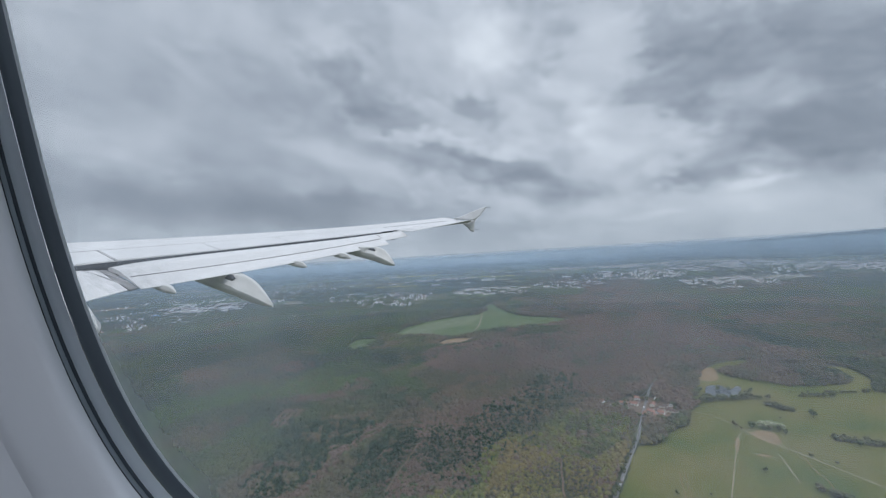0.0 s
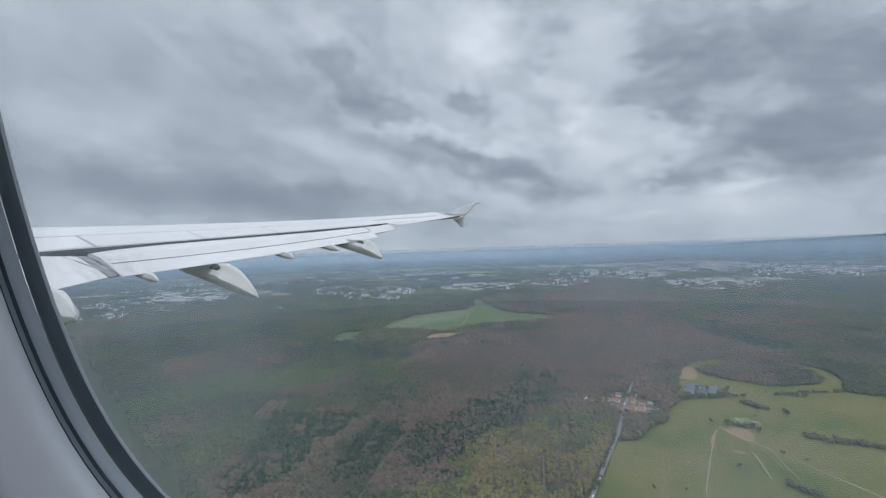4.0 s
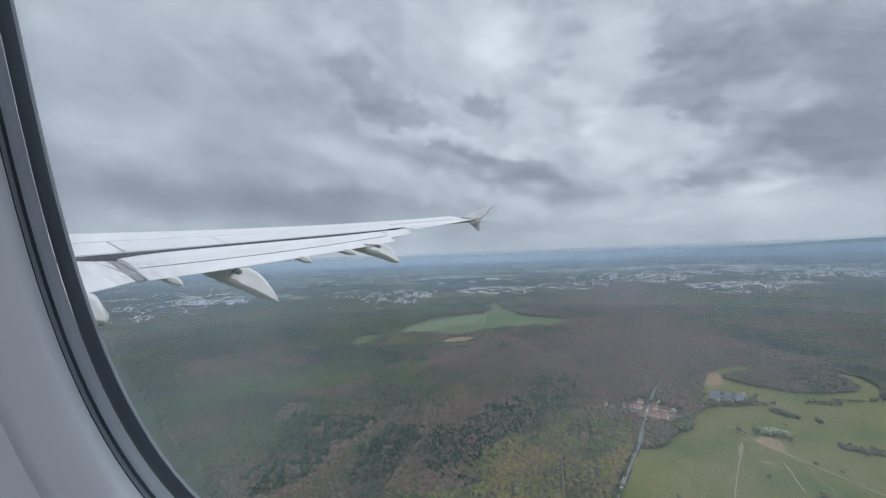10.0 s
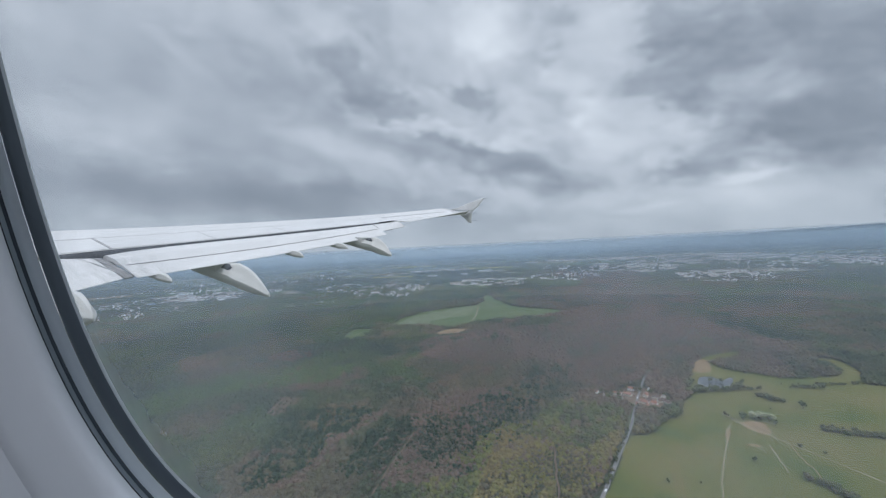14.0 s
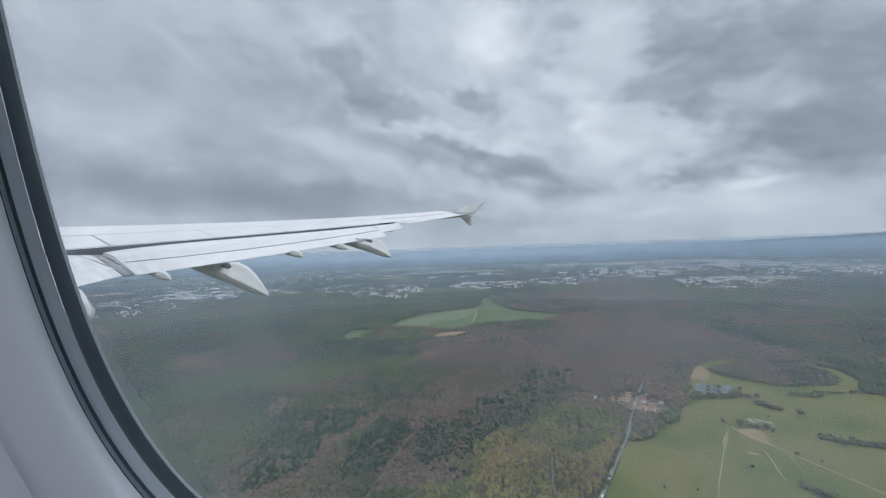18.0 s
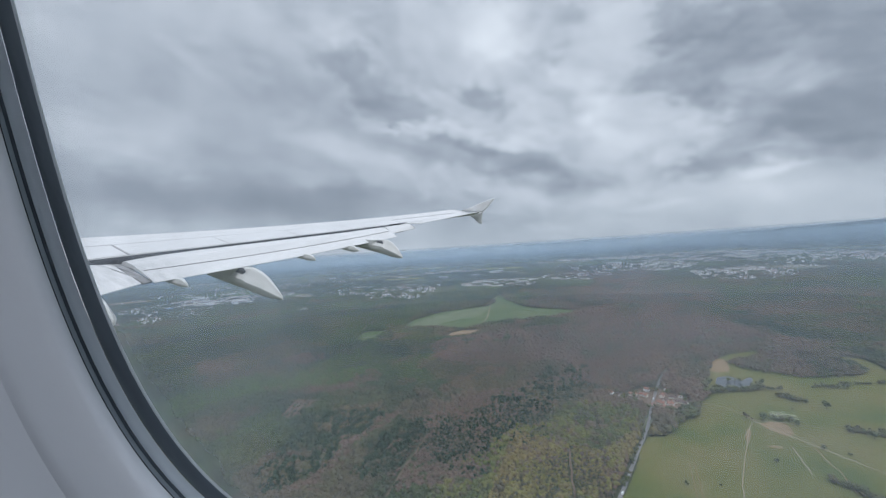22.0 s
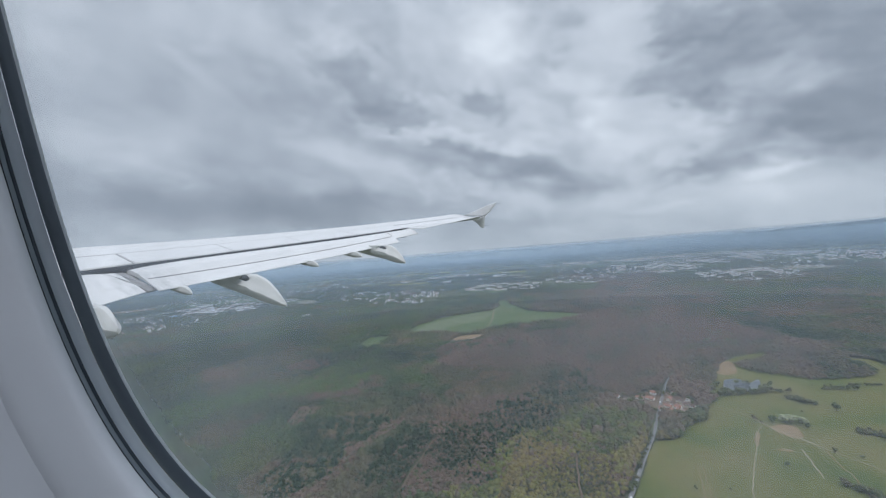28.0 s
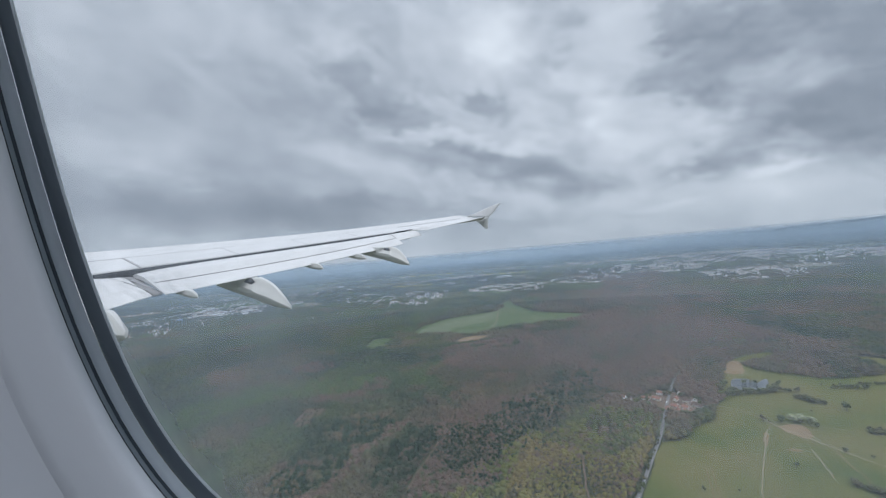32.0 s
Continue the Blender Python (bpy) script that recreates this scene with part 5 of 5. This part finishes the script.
# single trees, shrubs and hedges in the pasture
def make_tree(name, crown_r, height, mat, seed, label, category="tree"):
    r = np.random.RandomState(seed)
    t = thing(name, (0, 0, 0), label, category)
    bm = bmesh.new()
    lps = []
    for z, rad in ((0, 0.13), (height * 0.25, 0.09), (height * 0.55, 0.06), (height * 0.8, 0.02)):
        lps.append([Vector((rad * math.cos(q), rad * math.sin(q), z)) for q in (k * math.pi / 3 for k in range(6))])
    loft(bm, lps)
    for i in range(4):
        g = i * 1.6 + r.uniform(0, 1)
        a = Vector((0, 0, height * 0.35))
        b = Vector((math.cos(g) * crown_r * 0.6, math.sin(g) * crown_r * 0.6, height * 0.62))
        loft(bm, [[c + Vector((rad * math.cos(q), rad * math.sin(q), 0)) for q in (0, 2.1, 4.2)] for c, rad in ((a, 0.05), (b, 0.015))])
    part("trunk", bm, MAT_BARK, t)
    vs, fs = [], []
    for i in range(11):
        g, rr = r.uniform(0, 6.28), crown_r * 0.62 * math.sqrt(r.uniform(0, 1))
        c = np.array([rr * math.cos(g), rr * math.sin(g), height * r.uniform(0.42, 0.82)])
        v, f = dome(6, 3, 0.25, seed * 13 + i)
        s = crown_r * r.uniform(0.32, 0.58)
        o = len(vs)
        vs += [tuple(c + q * s) for q in v]
        fs += [tuple(int(x) + o for x in q) for q in f]
    link_mesh("crown", vs, fs, mat, t)
    return t


def line_of_trees(proto, ln, gap, spread, seed, lo=0.7, hi=1.3):
    r = np.random.RandomState(seed)
    seg = np.hypot(*np.diff(ln, axis=0).T)
    total = seg.sum()
    s = 0.0
    while s < total:
        k = min(len(seg) - 1, int(np.searchsorted(np.cumsum(seg), s)))
        p = ln[k] + (ln[k + 1] - ln[k]) * r.uniform(0, 1) + r.uniform(-spread, spread, 2)
        place(proto[r.randint(len(proto))], p, r.uniform(lo, hi), r.uniform(0, 360))
        s += gap * r.uniform(0.6, 1.5)


def place(proto, p, s, turn):
    proto.scale = (s, s, s)
    c = copy_thing(proto, pose(p[0], p[1], 0.05, 0, 0, turn))
    proto.scale = (1, 1, 1)
    return c


TREES = [make_tree("tree", 1.5, 3.6, MAT_CROWN, 3, "lone broad-leaved tree in the pasture"), make_tree("tree", 1.9, 4.2, MAT_CROWN, 5, "large leafy tree beside the pasture")]
SHRUBS = [make_tree("shrub", 1.1, 1.8, MAT_CROWN, 8, "dark shrub in the hedge of the pasture", "shrub"), make_tree("shrub", 0.8, 1.3, MAT_CROWN, 9, "small dark shrub in the grass", "shrub")]
BLOSSOM = make_tree("blossom_tree", 2.3, 4.0, MAT_BLOSSOM, 12, "pale blossoming tree clump in the pasture")
for proto, p in zip((*TREES, *SHRUBS, BLOSSOM), ((28, 258), (35, 257), (48, 231), (55, 227), (41, 259))):
    proto.matrix_basis = Matrix.Translation((*p, 0.05))
place(BLOSSOM, (45, 261), 0.95, 60)
place(BLOSSOM, (48.5, 260), 0.85, 160)
for x, y, size in ((43, 257.4, 0.7), (46.5, 256.6, 0.9), (71, 279, 1.1), (73, 246, 0.8), (30, 256, 0.5), (61, 287, 0.9)):
    place(TREES[int(x) % 2], (x, y), size, x * 37)
line_of_trees(TREES, smooth_line([(17, 291), (29, 295.5), (46, 302), (61, 305)], 6), 1.5, 1.3, 1, 0.6, 1.0)
line_of_trees(SHRUBS, smooth_line([(56, 294), (61, 290), (66, 286)], 6), 0.7, 0.9, 2, 1.0, 1.9)
line_of_trees(TREES, smooth_line([(80, 313), (88, 314), (97, 313)], 6), 1.1, 1.2, 3, 0.5, 0.9)
line_of_trees(SHRUBS, smooth_line([(97, 321), (112, 325), (125, 328), (140, 324)], 6), 1.3, 0.8, 4, 0.7, 1.4)
line_of_trees(TREES, smooth_line([(67, 254), (75, 251.5), (82, 250), (96, 248), (120, 244)], 6), 0.9, 1.0, 5, 0.45, 0.8)
line_of_trees(SHRUBS, smooth_line([(66, 252), (75, 250), (90, 248), (120, 243)], 6), 0.8, 0.9, 6, 0.8, 1.5)
line_of_trees(SHRUBS, smooth_line([(38, 204), (42, 200), (46, 192), (44, 182)], 6), 0.8, 1.4, 7, 0.9, 1.8)
line_of_trees(TREES, smooth_line([(26, 312), (19, 302), (24, 299), (34, 298), (47, 303), (54, 314)], 6), 1.5, 1.0, 8, 0.6, 1.1)
line_of_trees(TREES, smooth_line([(37, 317), (42, 318), (46, 315)], 6), 1.6, 0.7, 9, 0.5, 0.8)
line_of_trees(TREES, smooth_line([(-13, 231), (-5, 246), (6, 258), (9, 271)], 6), 2.0, 1.2, 10, 0.7, 1.1)
line_of_trees(TREES, smooth_line([(-38, 180), (-30, 210), (-24, 232)], 6), 4.0, 0.5, 11, 0.4, 0.7)
for i in range(14):
    p = np.array([RNG.uniform(-30, 150), RNG.uniform(150, 340)])
    if inside(p[None], MEADOW)[0] and not near_line(p[None], ROAD, 4)[0]:
        place((SHRUBS + TREES)[RNG.randint(4)], p, RNG.uniform(0.5, 1.0), RNG.uniform(0, 360))


# ---- houses ----
def make_house(w, l, h, roof_h, wall_mat, roof_mat, label, name="house"):
    t = thing(name, (0, 0, 0), label, "house")
    bm = bmesh.new()
    box(bm, (-w / 2, -l / 2, 0), (w / 2, l / 2, h))
    for s in (-1, 1):
        y = s * l / 2
        bm.faces.new([bm.verts.new(p) for p in ((-w / 2, y, h), (w / 2, y, h), (0, y, h + roof_h))])
    part("wall", bm, wall_mat, t)
    o = 0.12
    bm = bmesh.new()
    rise = roof_h * o / (w / 2)
    loft(bm, [[Vector((-w / 2 - o, s, h - rise)), Vector((0, s, h + roof_h)), Vector((w / 2 + o, s, h - rise)), Vector((w / 2 + o, s, h - rise + 0.07)), Vector((0, s, h + roof_h + 0.08)), Vector((-w / 2 - o, s, h - rise + 0.07))] for s in (-l / 2 - o, l / 2 + o)])
    roof = part("roof", bm, roof_mat, t)
    bm = bmesh.new()
    box(bm, (w * 0.12, l * 0.15, h + roof_h * 0.4), (w * 0.12 + 0.16, l * 0.15 + 0.16, h + roof_h + 0.28))
    part("chimney", bm, MAT_ROOFS[1], roof)
    for sx in (-1, 1):
        for k in range(3):
            y = -l / 2 + l * (k + 0.5) / 3
            bm = bmesh.new()
            box(bm, (sx * w / 2 - 0.02, y - 0.13, h * 0.4), (sx * w / 2 + 0.02, y + 0.13, h * 0.75))
            part("window", bm, MAT_GLASS, t)
    return t


HOUSES = [make_house(2.3, 3.4, 1.3, 1.1, MAT_WALLS[0], MAT_ROOFS[0], "white village house with a red tiled roof"),
          make_house(2.1, 4.4, 1.2, 1.0, MAT_WALLS[1], MAT_ROOFS[1], "cream farm building with a brown tiled roof"),
          make_house(2.4, 4.6, 1.2, 1.0, MAT_WALLS[1], MAT_ROOFS[0], "cream barn with a red tiled roof")]
SPOTS = [(-37, 281), (-33, 278), (-24, 281), (-22, 274), (-15, 291), (-7.5, 282), (-10, 270), (-7, 274), (-5, 269), (-10, 263), (-5, 263), (-1, 274), (2.5, 272), (-3, 293), (-18, 281), (-14.5, 265), (-2, 280), (2.5, 283)]
for i, (x, y) in enumerate(SPOTS):
    src = HOUSES[(i * 2 + i // 3) % 3]
    turn = 62 + RNG.uniform(-25, 25) + 90 * (i % 2)
    m = pose(x, y, 0.03, 0, 0, turn)
    if i < 3:
        HOUSES[i].matrix_basis = m
    else:
        tagged(copy_thing(src, m), group="village houses")
line_of_trees(TREES, smooth_line([(-38, 285), (-28, 277), (-20, 288), (-4, 288), (5, 278)], 6), 2.4, 3.0, 21, 0.5, 0.8)
line_of_trees(TREES, smooth_line([(-36, 274), (-25, 268), (-14, 260), (-4, 259), (6, 266)], 6), 1.6, 1.6, 22, 0.6, 0.9)
for h in HOUSES:
    tagged(h, group="village houses")


def town(name, cx, cy, rx, ry, turn, count, big, seed, label):
    """Many small gabled houses in short rows, too far off to be told apart singly."""
    r = np.random.RandomState(seed)
    vs, fs, idx = [], [], []
    ct, st = math.cos(radians(turn)), math.sin(radians(turn))
    for i in range(count):
        while True:
            u, v = r.uniform(-1, 1, 2)
            if u * u + v * v < 1 and noise.noise((u * 5 + seed, v * 4, 0.5)) > 0.02:
                break
        if r.uniform() < 0.7:  # most houses line the streets
            v = round(v * 7) / 7 + r.uniform(-0.035, 0.035) + 0.12 * math.sin(u * 3 + seed)
        x, y = cx + u * rx * ct - v * ry * st, cy + u * rx * st + v * ry * ct
        w, l = r.uniform(1.1, 1.9) * big, r.uniform(1.4, 2.6) * big
        h, rh = r.uniform(0.9, 1.7) * big, r.uniform(0.5, 0.9) * big
        g = r.choice([0.2, 1.77]) + r.uniform(-0.2, 0.2)
        c, s = math.cos(g), math.sin(g)
        o = len(vs)
        for a, b, z in ((-w, -l, 0), (w, -l, 0), (w, l, 0), (-w, l, 0), (-w, -l, h), (w, -l, h), (w, l, h), (-w, l, h), (0, -l, h + rh), (0, l, h + rh)):
            vs.append((x + (a * c - b * s) / 2, y + (a * s + b * c) / 2, z))
        fs += [tuple(q + o for q in f) for f in ((0, 1, 5, 8, 4), (1, 2, 6, 5), (2, 3, 7, 9, 6), (3, 0, 4, 7), (5, 6, 9, 8), (7, 4, 8, 9))]
        wi, ri = r.choice([0, 0, 0, 1, 2]), 3 + r.choice([0, 0, 0, 1, 2, 2, 3, 3])
        idx += [wi] * 4 + [ri] * 2
    return tagged(link_mesh(name, vs, fs, MAT_WALLS + MAT_ROOFS + [MAT_SHED], None, False, idx), label, "town", kind="stuff")


for i, (cx, cy, rx, ry, turn, count, big, lab) in enumerate(TOWNS):
    town("town_houses", cx, cy, rx, ry, turn, int(count * 0.52), big, i + 1, lab)

town("scattered_houses", -150, 1850, 1500, 600, 0, 420, 1.9, 41, "scattered pale farms and hamlets on the hazy plain")
town("scattered_houses", 700, 1700, 520, 330, 0, 260, 1.9, 43, "scattered pale buildings round the far city")
town("scattered_houses", -1150, 1050, 420, 300, 0, 220, 1.7, 44, "scattered pale buildings beyond the industrial town")


def make_block(w, l, h, wall, roof, label, name, category, floors):
    t = thing(name, (0, 0, 0), label, category)
    bm = bmesh.new()
    box(bm, (-w / 2, -l / 2, 0), (w / 2, l / 2, h))
    part("wall", bm, wall, t)
    bm = bmesh.new()
    box(bm, (-w / 2 - 0.15, -l / 2 - 0.15, h), (w / 2 + 0.15, l / 2 + 0.15, h + 0.3))
    part("roof", bm, roof, t)
    for s in (-1, 1):
        for k in range(floors):
            z = h * (k + 0.35) / floors
            bm = bmesh.new()
            box(bm, (s * w / 2 - 0.03, -l / 2 + 0.6, z), (s * w / 2 + 0.03, l / 2 - 0.6, z + h / floors * 0.4))
            part("window_band", bm, MAT_GLASS, t)
    return t


BLOCK = make_block(3.2, 12.0, 6.5, MAT_WALLS[0], MAT_WALLS[2], "pale flat-roofed apartment block in the far suburb", "apartment_block", "apartment block", 5)
HALL = make_block(16.0, 34.0, 3.2, MAT_WALLS[0], MAT_SHED, "long pale industrial hall near the far town", "industrial_hall", "warehouse", 1)
BLUEHALL = make_block(10.0, 26.0, 3.0, MAT_WALLS[2], MAT_BLUE, "industrial hall with a blue roof", "industrial_hall", "warehouse", 1)
first = {}


def stand(proto, x, y, turn, s=1.0):
    m = pose(x, y, 0.02, 0, 0, turn)
    if proto.name in first:
        proto.scale = (s, s, s)
        c = copy_thing(proto, m)
        proto.scale = first[proto.name]
        return c
    proto.scale = (s, s, s)
    first[proto.name] = (s, s, s)
    proto.matrix_basis = m @ Matrix.Diagonal((s, s, s, 1))


for i in range(48):
    cx, cy, rx, ry = ((-455, 950, 28, 60), (110, 1480, 110, 70), (300, 1160, 80, 90), (-30, 1240, 60, 60), (230, 1600, 70, 80))[i % 5]
    stand(BLOCK, cx + RNG.uniform(-rx, rx), cy + RNG.uniform(-ry, ry), RNG.choice([70, 80, 160, 170]), RNG.uniform(0.5, 0.95))
for i in range(22):
    cx, cy, rx, ry = ((-985, 760, 90, 40), (-1180, 900, 160, 60), (760, 1950, 160, 90), (820, 1640, 160, 90), (-900, 730, 60, 40))[i % 5]
    stand(HALL, cx + RNG.uniform(-rx, rx), cy + RNG.uniform(-ry, ry), RNG.uniform(50, 110), RNG.uniform(0.4, 0.8))
for i in range(34):
    x, y = RNG.uniform(-1400, 900), RNG.uniform(1250, 2350)
    stand(HALL, x, y, RNG.uniform(70, 110), RNG.uniform(0.35, 0.9))
stand(BLUEHALL, -985, 640, 70, 1.0)
for x, y, turn, s in ((675, 1985, 72, 1.7), (722, 1945, 72, 1.9), (640, 2190, 75, 2.0), (860, 1560, 62, 1.4), (960, 1640, 60, 1.6), (1030, 1500, 58, 1.5), (-960, 720, 142, 0.9), (-895, 760, 140, 1.1), (-1120, 820, 145, 1.2), (-1010, 690, 140, 0.7), (-380, 1500, 110, 1.5), (60, 1700, 90, 1.6)):
    stand(HALL, x, y, turn, s)


# vehicles on the road
def make_van(label, mat, name="van", l=1.7, w=0.55, h=0.75):
    t = thing(name, (0, 0, 0), label, "vehicle")
    bm = bmesh.new()
    box(bm, (-w / 2, -l / 2, 0.12), (w / 2, l * 0.28, h), 0.04)
    part("cargo_body", bm, mat, t)
    bm = bmesh.new()
    box(bm, (-w / 2 + 0.01, l * 0.29, 0.12), (w / 2 - 0.01, l / 2, h * 0.8), 0.06)
    cab = part("cab", bm, mat, t)
    bm = bmesh.new()
    box(bm, (-w / 2 + 0.05, l / 2 - 0.01, h * 0.48), (w / 2 - 0.05, l / 2 + 0.008, h * 0.72))
    part("windscreen", bm, MAT_GLASS, cab)
    for sx in (-1, 1):
        for y in (-l * 0.3, l * 0.36):
            bm = bmesh.new()
            loft(bm, [[Vector((sx * (w / 2 - d), y + 0.13 * math.cos(q), 0.13 + 0.13 * math.sin(q))) for q in (k * math.pi / 5 for k in range(10))] for d in (0.0, 0.1)])
            part("wheel", bm, MAT_TYRE, t)
    return t


for x, y, turn, lab, mat in ((-35.2, 190, -20, "white van driving on the country road", MAT_CARWHITE), (-39.0, 176, -22, "white lorry on the country road", MAT_CARWHITE), (-25.4, 224, -16, "dark van on the country road", MAT_CARDARK), (-13.2, 277, -14, "white van parked in the village", MAT_CARWHITE)):
    make_van(lab, mat).matrix_basis = pose(x, y, 0.12, 0, 0, turn)


# ---- haze ----
def veil(name, radius, thick):
    n = 48
    vs, fs = [], []
    for i in range(n + 1):
        az = radians(-110 + 190 * i / n)
        for z in (0.5, 60, 120, 200, 330):
            vs.append((radius * math.sin(az), radius * math.cos(az), z))
        if i:
            for j in range(4):
                a = (i - 1) * 5 + j
                fs.append((a, a + 1, a + 6, a + 5))
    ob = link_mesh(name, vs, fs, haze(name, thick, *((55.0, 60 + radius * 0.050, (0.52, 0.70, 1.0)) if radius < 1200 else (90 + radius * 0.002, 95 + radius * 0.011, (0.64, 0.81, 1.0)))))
    ob.visible_shadow = False
    return tagged(ob, "thin blue-grey veil of haze over the plain", "haze", kind="structure")


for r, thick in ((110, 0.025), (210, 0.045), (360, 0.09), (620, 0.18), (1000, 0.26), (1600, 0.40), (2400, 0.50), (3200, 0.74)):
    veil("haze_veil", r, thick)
